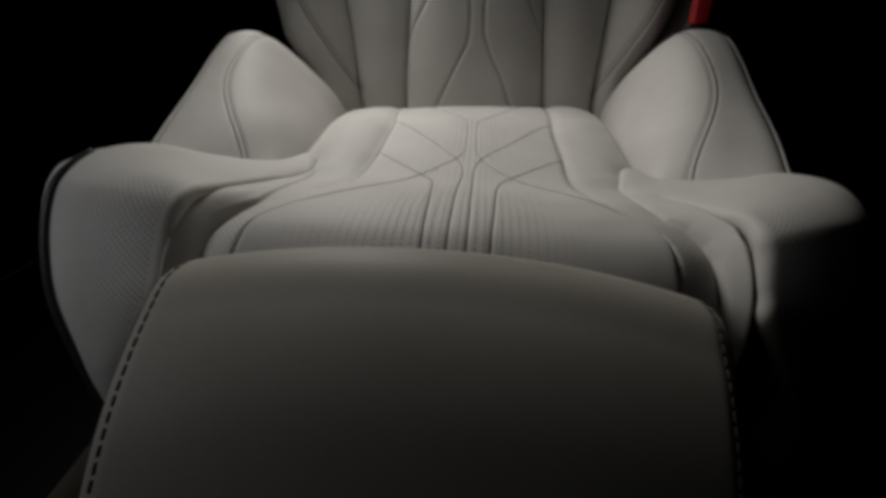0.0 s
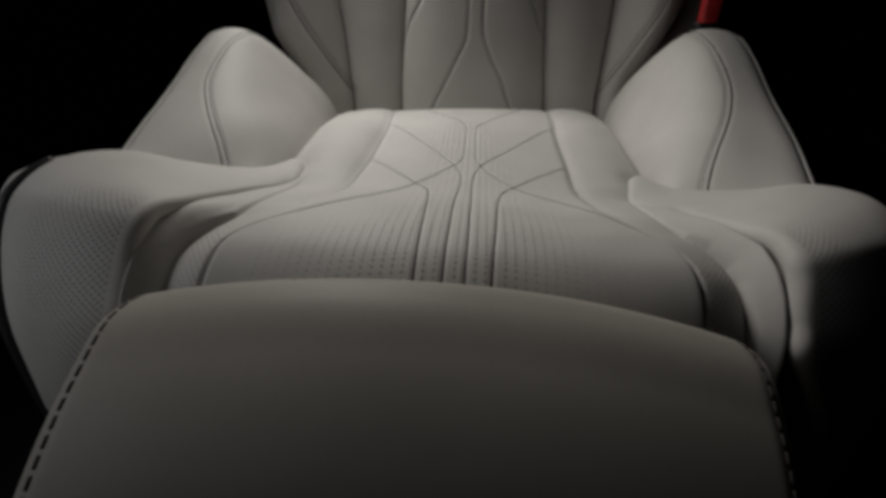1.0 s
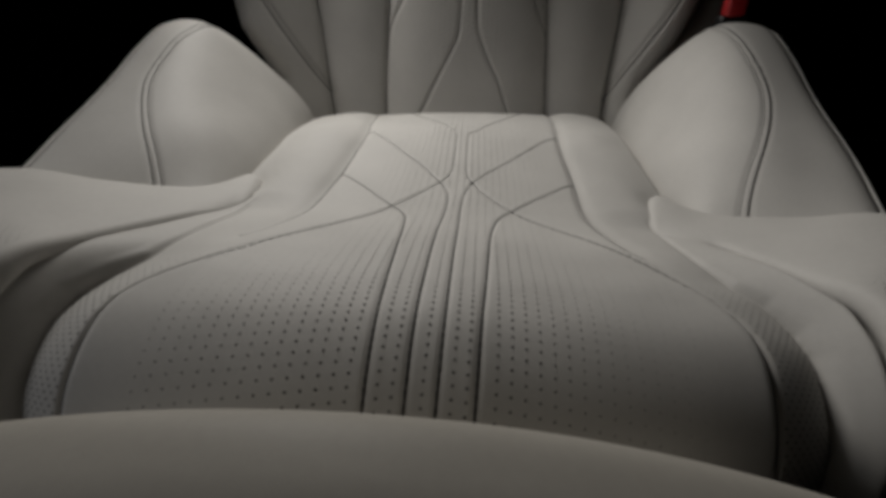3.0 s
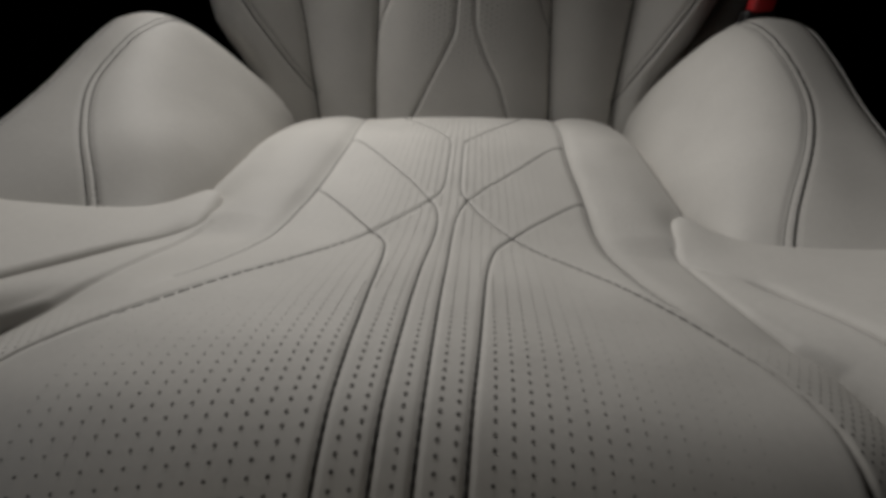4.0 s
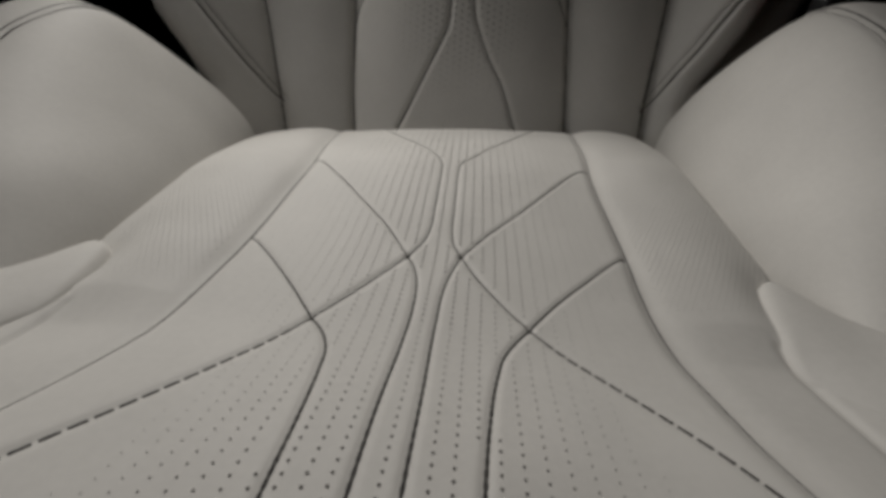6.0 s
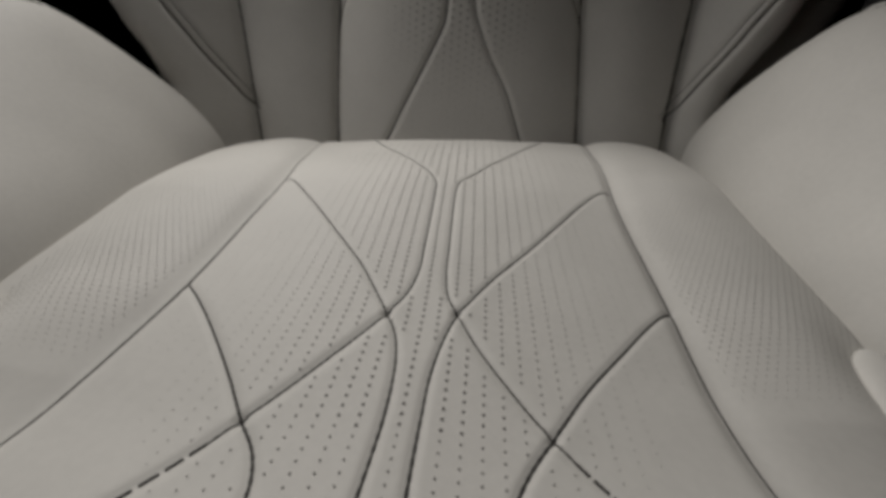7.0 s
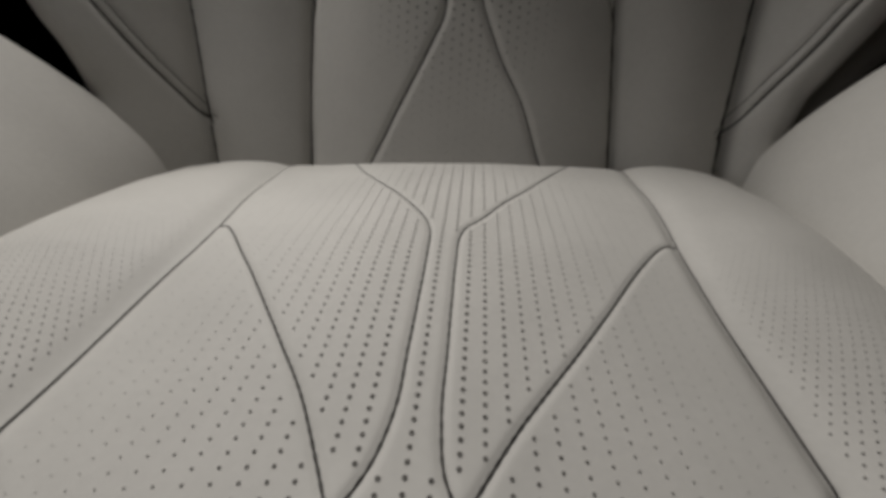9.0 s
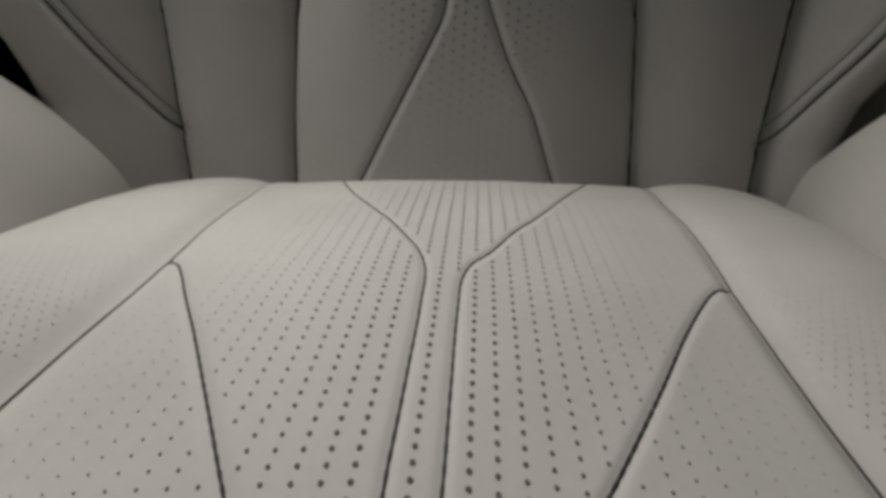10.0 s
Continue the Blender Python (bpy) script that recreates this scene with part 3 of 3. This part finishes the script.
# ---- cushion wings that wrap the front corners ----
def wing(s, k, shift):
    def w(x):
        return x if x < 0.29 else 0.29 + (x - 0.29) * k
    inner = [(0.2255, 0.162, 0.4525), (0.2345, 0.140, 0.4595), (0.243, 0.110, 0.467), (0.251, 0.064, 0.479),
             (0.2570, 0.034, 0.487), (0.2595, 0.014, 0.483), (0.2615, -0.003, 0.470), (0.261, -0.022, 0.446), (0.263, -0.040, 0.420), (0.291, -0.048, 0.375),
             (0.330, -0.050, 0.312), (0.362, -0.048, 0.25)]
    outer = [(0.262, 0.232, 0.449), (0.288, 0.200, 0.457), (0.326, 0.169, 0.473), (0.368, 0.144, 0.491),
             (0.391, 0.098, 0.497), (0.402, 0.060, 0.482), (0.406, 0.036, 0.455), (0.407, 0.014, 0.413), (0.403, -0.004, 0.370), (0.392, -0.018, 0.325),
             (0.380, -0.030, 0.275), (0.370, -0.038, 0.235)]
    inner = [(x + shift * min(1.0, max(0.0, (y - 0.14) / 0.04)), y + (0.9 * shift if y < 0.02 else 0), z) for x, y, z in inner]
    outer = [(x + (shift if y > 0.19 else 0), y, z) for x, y, z in outer]
    if s > 0:
        inner[0] = (inner[0][0] - 0.004, inner[0][1] - 0.008, inner[0][2])
        inner = [(x + 0.0045 * min(1.0, max(0.0, (0.09 - y) / 0.05)), y, z) for x, y, z in inner]
    # the tip ends in a blunt half round, sunk into the cushion
    for deg in (80, 48, 12):
        c, h = 0.018 * math.cos(math.radians(deg)), math.sin(math.radians(deg))
        mx_, my_ = 0.2375 + shift - 0.88 * c, 0.236 + 0.47 * c
        inner.insert(0, (mx_ - (0.016 if s < 0 else 0.021) * h, my_ - (0.055 if s < 0 else 0.064) * h, 0.4460 + 0.0020 * h))
        outer.insert(0, (mx_ + 0.0145 * h, my_ + 0.031 * h, 0.4468 + 0.004 * h))
    nu, nv = 90, 200
    # keep the two rails in step with each other
    knots = np.linspace(0, 1, len(inner))
    at = np.linspace(0, 1, nv)
    def rail(pts):
        p = np.array([(w(x), y, z) for x, y, z in pts])
        sl = np.gradient(p, knots, axis=0)
        q = np.clip(np.searchsorted(knots, at, side="right") - 1, 0, len(p) - 2)
        h = knots[1]
        u = ((at - knots[q]) / h)[:, None]
        return ((2 * u**3 - 3 * u**2 + 1) * p[q] + (u**3 - 2 * u**2 + u) * h * sl[q] + (3 * u**2 - 2 * u**3) * p[q + 1] + (u**3 - u**2) * h * sl[q + 1])
    ri, ro = rail(inner), rail(outer)
    U = np.linspace(0, 1, nu)
    g = ri[:, None] * (1 - U)[None, :, None] + ro[:, None] * U[None, :, None]
    n0 = -sheet_normals(g)
    n0[:28] = n0[30:38, 20:70].mean(axis=(0, 1))
    bulge = np.interp(at, [0, 0.08, 0.2, 0.38, 0.50, 0.59, 0.72, 0.9, 1.0], [0.001, 0.003, 0.004, 0.003, 0.004, 0.009, 0.012, 0.008, 0.0])
    g = g + n0 * (bulge[:, None] * (1 - np.abs(2 * U - 1) ** 2.6)[None])[..., None]
    n = -sheet_normals(g)
    n[:28] = n[30:38, 20:70].mean(axis=(0, 1))
    # a rounded edge and a wall round the rim
    rim = np.concatenate([g[::-1, 0], g[0, 1:-1], g[:, -1]])
    rim_n = np.concatenate([n[::-1, 0], n[0, 1:-1], n[:, -1]])
    away = np.concatenate([g[::-1, 0] - g[::-1, 12], g[0, 1:-1] - g[8, 1:-1], g[:, -1] - g[:, -13]])
    tip = slice(nv - 30, nv + nu + 28)
    away[tip] = rim[tip] - g[30, nu // 2]
    away -= rim_n * np.sum(away * rim_n, axis=1, keepdims=True)
    away /= np.maximum(np.linalg.norm(away, axis=1, keepdims=True), 1e-9)
    ker = np.ones(17) / 17
    for arr in (away, rim_n):
        for c in range(3):
            arr[:, c] = np.convolve(np.pad(arr[:, c], 8, mode="edge"), ker, "valid")
        arr /= np.linalg.norm(arr, axis=1, keepdims=True)
    rad = np.concatenate([np.interp(np.arange(nv), [0, nv * 0.25, nv * 0.6, nv * 0.75, nv], [0.009, 0.010, 0.009 if s < 0 else 0.012, 0.010 if s < 0 else 0.011, 0.008 if s < 0 else 0.008]), np.full(nu - 2, 0.009),
                          np.interp(np.arange(nv), [0, nv * 0.2, nv * 0.6, nv], [0.007, 0.004, 0.008, 0.008])])[:, None]
    rings = [rim]
    for a in (18, 36, 54, 72, 90, 116, 144):
        a = math.radians(a)
        rings.append(rim + away * rad * math.sin(a) - rim_n * rad * (1 - math.cos(a)))
    flare = -0.10 + 0.25 * np.exp(-(((np.arange(len(rim)) - nv - nu / 2) / 50.0) ** 4))[:, None]
    for d in (0.006, 0.018, 0.040):
        rings.append(rings[7] - rim_n * d + away * d * flare)
    verts = np.concatenate([g.reshape(-1, 3)] + rings[1:])
    ids = np.arange(nv * nu).reshape(nv, nu)
    faces = [(ids[i, j], ids[i, j + 1], ids[i + 1, j + 1], ids[i + 1, j]) for i in range(nv - 1) for j in range(nu - 1)]
    L = len(rim)
    edge = [np.concatenate([ids[::-1, 0], ids[0, 1:-1], ids[:, -1]])] + [nv * nu + q * L + np.arange(L) for q in range(len(rings) - 1)]
    faces += [(edge[q + 1][i], edge[q + 1][i + 1], edge[q][i + 1], edge[q][i]) for q in range(len(rings) - 1) for i in range(L - 1)]
    # the tip is stuffed soft: even out its skin
    quads = np.array(faces)
    pairs = np.concatenate([quads[:, [0, 1]], quads[:, [1, 2]], quads[:, [2, 3]], quads[:, [3, 0]]])
    pairs = np.concatenate([pairs, pairs[:, ::-1]])
    count = np.bincount(pairs[:, 0], minlength=len(verts))[:, None]
    loose = np.clip((verts[:, 1:2] - 0.175) / 0.03, 0, 1)
    loose[-L:] = 0
    for k in range(80):
        mean = np.stack([np.bincount(pairs[:, 0], weights=verts[pairs[:, 1], c], minlength=len(verts)) for c in range(3)], 1) / count
        verts = verts + (0.6 if k % 2 or k < 36 else -0.62) * loose * (mean - verts)
    nose = np.clip((verts[:, 1:2] - 0.200) / 0.03, 0, 1)
    nose[-L:] = 0
    for k in range(90):
        mean = np.stack([np.bincount(pairs[:, 0], weights=verts[pairs[:, 1], c], minlength=len(verts)) for c in range(3)], 1) / count
        verts = verts + 0.6 * nose * (mean - verts)
    if s > 0:
        faces = [f[::-1] for f in faces]
    verts = mirror_sheet(verts, s)
    body = link("cushion_wing", verts, faces, CREAM, seat, label="padded leather wing over the cushion's front corner")
    # black piping in the outer edge and a leather band behind it
    f0 = int(nv * (0.508 if s < 0 else 0.63))
    band = ro[f0:] + np.array([0.010, 0.004, -0.004])
    cords("piping", [mirror_sheet(band, s)], 0.0052, PIPING, body, "black piping on the outer edge", sides=10)
    fade = np.clip(np.linspace(0, 1, nv - f0) / 0.12, 0, 1)[:, None]
    trim = ro[f0:] + np.array([0.014, 0.020, -0.006]) + fade * np.array([0.008, 0, 0])
    cords("edge_trim", [mirror_sheet(trim, s)], 0.0085 * (0.25 + 0.75 * fade[:, 0]), CREAM, body, "leather edge band", sides=12)
    # perforated front face, an even staggered grid
    gm = mirror_sheet(g, s)
    sh = Sheet(gm, U, at)
    sh.n = n * np.array([s, 1, 1])
    mid = nu // 3
    run = np.r_[0, np.cumsum(np.linalg.norm(np.diff(gm[:, mid], axis=0), axis=1))]
    qa, qb = [], []
    start = np.interp(0.443, at, run)
    for j in range(140):
        d = start + 0.0034 * j
        if d > run[-1] * 0.98:
            break
        v = np.interp(d, run, at)
        wide = np.r_[0, np.cumsum(np.linalg.norm(np.diff(gm[int(v * (nv - 1))], axis=0), axis=1))]
        wide -= wide[mid]
        for q in np.arange(-17, 24):
            at_q = (q + (0.5 if j % 2 else 0.0)) * 0.0068
            if wide[0] + 0.003 < at_q < wide[-1] - 0.004:
                qa.append(np.interp(at_q, wide, U))
                qb.append(v)
    qa, qb = np.array(qa), np.array(qb)
    p, nn = sh.at(qa, qb)
    soft = np.clip((qb - 0.443 - 0.12 * qa) / 0.10, 0.0, 1) * np.clip((0.95 - qa) / 0.4, 0.3, 1)
    if s > 0:
        soft = soft * np.clip((0.40 - qa) / 0.20, 0, 1) * np.clip((qb - 0.46) / 0.04, 0, 1)
    keep = soft > 0.2
    discs("perforation_field", p[keep], nn[keep], 0.00088 * soft[keep], body, sides=6)


wing(1, 0.90, -0.009)
wing(-1, 1.0, 0.0)

# ---- backrest ----
LEAN_BACK = 0.37
ZS = np.linspace(0.36, 0.90, 300)
BX = np.linspace(-0.44, 0.44, 380)
bx, bz = np.meshgrid(BX, ZS)
ab = np.abs(bx)
SIDE_SEAM = {-1: [(0.226, 0.36), (0.2415, 0.456), (0.2445, 0.475), (0.2493, 0.502), (0.256, 0.547), (0.2635, 0.592), (0.2734, 0.638), (0.284, 0.70), (0.30, 0.98)],
             1: [(0.254, 0.36), (0.2565, 0.478), (0.2590, 0.52), (0.2640, 0.576), (0.2675, 0.614), (0.271, 0.66), (0.28, 0.98)]}
MAIN_SEAM = {-1: [(0.142, 0.36), (0.1435, 0.46), (0.145, 0.51), (0.1445, 0.55), (0.1435, 0.596), (0.142, 0.65), (0.138, 0.98)],
             1: [(0.158, 0.36), (0.1515, 0.47), (0.148, 0.519), (0.144, 0.565), (0.1405, 0.61), (0.137, 0.653), (0.130, 0.98)]}
VEE = {-1: [(0.112, 0.40), (0.074, 0.469), (0.055, 0.507), (0.0345, 0.547), (0.0245, 0.567), (0.0172, 0.583), (0.0155, 0.60), (0.0165, 0.66), (0.03, 0.72), (0.06, 0.78)],
       1: [(0.114, 0.40), (0.0775, 0.470), (0.0575, 0.517), (0.0370, 0.550), (0.0245, 0.576), (0.0168, 0.595), (0.0150, 0.612), (0.0145, 0.66), (0.03, 0.72), (0.06, 0.78)]}
LOZENGE = {-1: [(0.1435, 0.590), (0.130, 0.615), (0.114, 0.642), (0.06, 0.73)], 1: [(0.140, 0.598), (0.127, 0.618), (0.1165, 0.637), (0.06, 0.73)]}
DIAGONAL = {-1: [(0.240, 0.488), (0.253, 0.497), (0.266, 0.5115), (0.283, 0.5306), (0.309, 0.563), (0.324, 0.582), (0.353, 0.625), (0.375, 0.69)],
            1: [(0.252, 0.499), (0.2625, 0.5097), (0.2725, 0.5246), (0.2855, 0.545), (0.299, 0.565), (0.315, 0.5915), (0.328, 0.611), (0.35, 0.655), (0.365, 0.70)]}
LEFT_B = bx < 0
out = np.zeros_like(bx)
sx = by_side(SIDE_SEAM, bz, LEFT_B)
mx = by_side(MAIN_SEAM, bz, LEFT_B)
out += 0.021 * np.clip(1 - (ab / mx) ** 4, 0, 1)
mid = (ab - (mx + sx) / 2) / ((sx - mx) / 2)
out += np.where((ab > mx) & (ab < sx), 0.012 * np.clip(1 - np.abs(mid) ** 2, 0, 1), 0)
edge = np.clip((ab - sx) / 0.085, 0, 1)
out += np.where(ab > sx, 0.058 * edge**1.15 * (1.9 - 0.9 * edge) / 1.0, 0)
for line, deep, wide in ((VEE, 0.0022, 0.0035), (LOZENGE, 0.0018, 0.004), (MAIN_SEAM, 0.006, 0.0045), (SIDE_SEAM, 0.007, 0.005)):
    for s in (-1, 1):
        d, _ = line_distance(ab, bz, spline(line[s], 60))
        out -= np.where(LEFT_B == (s < 0), deep * np.exp(-((d / wide) ** 2)), 0)
for s, pts in DIAGONAL.items():
    for shift, deep in ((0.0, 0.0028), (0.0065, 0.0016)):
        line = spline(pts, 50) + np.array([-shift, 0.6 * shift])
        d, _ = line_distance(ab, bz, line)
        out -= np.where(bx * s > 0, deep * np.exp(-((d / 0.0026) ** 2)), 0)
rim = by_side({-1: [(0.345, 0.36), (0.352, 0.50), (0.362, 0.52), (0.376, 0.54), (0.394, 0.56), (0.412, 0.585), (0.430, 0.65), (0.435, 0.75), (0.43, 0.98)],
               1: [(0.318, 0.36), (0.322, 0.50), (0.333, 0.535), (0.354, 0.566), (0.375, 0.594), (0.400, 0.64), (0.424, 0.70), (0.43, 0.98)]}, bz, LEFT_B)
round_off = np.clip((ab - rim + 0.06) / 0.06, 0, 1)
out -= 0.10 * (1 - np.sqrt(np.clip(1 - round_off**2, 0, 1)))
top_roll = np.clip((bz - 0.78) / 0.12, 0, 1)
out -= 0.10 * (1 - np.sqrt(np.clip(1 - top_roll**2, 0, 1)))
by = 0.578 + (bz - 0.45) * LEAN_BACK
nb = math.hypot(1, LEAN_BACK)
bg = np.stack([np.sign(bx) * np.minimum(ab, rim) + 0.007, by - out / nb, bz + out * LEAN_BACK / nb], 2)
BACK = Sheet(bg, BX, ZS)
fb = (ab[:-1, :-1] + ab[1:, 1:]) / 2
zb = (bz[:-1, :-1] + bz[1:, 1:]) / 2
sb = np.where((bx[:-1, :-1] + bx[1:, 1:]) > 0, 1, -1)
no = np.zeros(fb.shape, int)
lb = sb < 0
no[fb > by_side(VEE, zb, lb)] = 1
no[(zb > 0.594) & (fb > np.where(zb < 0.73, by_side(LOZENGE, zb, lb), 0.06))] = 4
no[fb > by_side(MAIN_SEAM, zb, lb)] = 2
outside = fb > by_side(SIDE_SEAM, zb, lb)
no[outside] = 3
diag_x = np.where(sb > 0, depth_at(DIAGONAL[1], zb), depth_at(DIAGONAL[-1], zb))
no[outside & (fb > diag_x)] = 5
backrest = sheet("backrest", bg, CREAM, seat, no == 0, "tapered centre panel of the leather backrest")
for k, nm in ((1, "centre_panel"), (4, "upper_panel"), (2, "side_panel"), (3, "back_bolster"), (5, "bolster_edge")):
    for s in (1, -1):
        m = (no == k) & (sb == s)
        if m.any():
            sheet(nm, bg, CREAM, backrest, m)
for s in (1, -1):
    # in the side and main seams the dark cord stands in for crease shade
    for line, r in ((VEE, 0.0008), (LOZENGE, 0.0008), (SIDE_SEAM, 0.0012), (MAIN_SEAM, 0.0009)):
        q = spline(line[s], 110)
        cords("seam", [BACK.at(q[:, 0] * s, q[:, 1], -0.0002)[0]], r, THREAD_SHADE, backrest, wobble=0.15)
    q = spline(DIAGONAL[s], 90)
    # near-unbroken dark cords draw the fold's dark groove and its fainter second line
    for d in (0.0, 0.0065):
        cords("stitching", dashes(BACK.at((q[:, 0] - d) * s, q[:, 1] + d * 0.6, 0.0001)[0], 0.008, 0.0004), 0.0009 if d == 0 else 0.0004, THREAD_SHADE, backrest)
hx, hz, hr = [], [], []
for i in range(-16, 17):
    for j in range(70):
        x, z = i * 0.0082, 0.42 + 0.0078 * j + (0.0039 if i % 2 else 0)
        side_no = 1 if x > 0 else -1
        d = min(line_distance(np.array([abs(x)]), np.array([z]), np.asarray(q[side_no]))[0][0] for q in (VEE, LOZENGE, MAIN_SEAM))
        if d < 0.006 or abs(x) > 0.125:
            continue
        core = abs(x) < depth_at(VEE[side_no], z)
        r = 0.00125 if core else 0.0012 * np.clip((0.105 - abs(x)) / 0.06, 0, 1) * np.clip((z - 0.50) / 0.06, 0, 1)
        r *= np.clip((z - 0.46) / 0.13, 0.28, 1)
        if r > 0.0003:
            hx.append(x)
            hz.append(z)
            hr.append(r)
p, n = BACK.at(np.array(hx), np.array(hz))
discs("perforation_field", p, n, np.array(hr), backrest)

cords("back_flank", [spline([(0.35, 0.645, 0.44), (0.362, 0.65, 0.50), (0.388, 0.658, 0.555), (0.424, 0.668, 0.605), (0.455, 0.69, 0.67), (0.45, 0.73, 0.76)], 60)], 0.024, OLIVE, backrest,
      "grey leather flank behind the back bolster", sides=16)

# plain base under the cushion
part("seat_base", rounded_box((0.50, 0.56, 0.30), 0.03, 4), TRIM, seat, "dark plastic seat base", at=pose(0, 0.29, 0.15))
part("back_shell", rounded_box((0.70, 0.05, 0.50), 0.02, 4), TRIM, seat, "dark back shell", at=pose(0.01, 0.765, 0.61, -20.3))

# ---- leg rest in front of the cushion ----
leg = tagged(new("leg_rest"), label="raised leg rest pad in grey leather with stitched edges", category="leg rest")
LEG = [(-0.052, 0.34), (-0.058, 0.43), (-0.068, 0.483), (-0.082, 0.501), (-0.100, 0.503), (-0.13, 0.4935), (-0.17, 0.472), (-0.215, 0.434), (-0.265, 0.372), (-0.29, 0.30)]
ls = spline(LEG, 160)
LX = np.linspace(-0.186, 0.186, 200)
lx, li = np.meshgrid(LX, np.arange(160))
ly, lz = ls[li, 0], ls[li, 1]
al = np.abs(lx)
seam_at = 0.167
lz = lz - 0.018 * (al / 0.17) ** 2.2 - 0.030 * lx
lz = lz - 0.0012 * np.exp(-(((al - seam_at) / 0.0028) ** 2))
roll = np.clip((al - 0.166) / 0.020, 0, 1)
drop = 0.05 * (1 - np.sqrt(np.clip(1 - roll**2, 0, 1))) + 0.10 * np.clip((al - 0.183) / 0.003, 0, 1)
ly2 = ly - 0.010 * (al / 0.17) ** 2
lt = np.gradient(ls, axis=0)
lt /= np.linalg.norm(lt, axis=1, keepdims=True)
out_y, out_z = lt[li, 1], -lt[li, 0]
lg = np.stack([lx * (1 + 0.95 * np.clip(ly + 0.1, -0.2, 0)) - 0.027 + 0.06 * (ly + 0.1), ly2 - out_y * drop, lz - out_z * drop], 2)
LEGS = Sheet(lg, LX, np.arange(160))
LEGS.n = -LEGS.n
lf = np.abs((LX[:-1] + LX[1:]) / 2)[None, :].repeat(159, 0)
pad = sheet("pad", lg, OLIVE, leg, lf < seam_at, flip=True)
for s in (1, -1):
    m = (lf >= seam_at) & ((((LX[:-1] + LX[1:]) / 2) * s > 0)[None, :].repeat(159, 0))
    sheet("side_band", lg, OLIVE, leg, m, flip=True)
    q = LEGS.at(np.full(158, s * (seam_at - 0.001)), np.linspace(12, 156, 158), 0.0002)[0]
    cords("stitching", dashes(spline(q, 400), 0.0052, 0.0022), 0.00085, THREAD_SHADE, pad, "dark edge stitching")
part("mount", rounded_box((0.30, 0.12, 0.26), 0.02, 3), TRIM, leg, "dark mount", at=pose(-0.02, -0.15, 0.17))
part("foot", rounded_box((0.32, 0.16, 0.05), 0.015, 3), TRIM, leg, "dark foot", at=pose(-0.02, -0.15, 0.025))

# ---- belt buckle beside the backrest ----
buckle = tagged(new("belt_buckle"), label="black seat belt buckle with a red release button", category="belt buckle")
BK = pose(0.496, 0.575, -0.015, 3, -8, 0)
part("stalk", rounded_box((0.022, 0.012, 0.50), 0.005, 2), BLACK, buckle, at=BK @ pose(0, 0, 0.37))
part("housing", rounded_box((0.040, 0.026, 0.075), 0.007, 3), BLACK, buckle, at=BK @ pose(0, 0, 0.625))
part("release_button", rounded_box((0.030, 0.020, 0.060), 0.006, 3), RED, buckle, "red release button", at=BK @ pose(0, -0.004, 0.688))
part("anchor", rounded_box((0.06, 0.05, 0.14), 0.01, 2), METAL, buckle, at=pose(0.485, 0.575, 0.07))

# ---- dim things far off in the dark: made-up stand-ins, placed to fit the camera's view ----
plaque = part("pale_plate", rounded_box((0.16, 0.012, 0.10), 0.004, 2), PALE, at=pose(2.03, 2.69, 0.57, 0, 12, 0))
tagged(plaque, label="small pale grey plate standing in for a dim unclear patch", category="plaque")
post = part("wall_post", rounded_box((0.10, 0.06, 1.90), 0.01, 2), BROWN, at=pose(2.50, 2.66, 0.95))
tagged(post, label="dark brown post standing in for a faint brown upright", category="post", kind="structure")
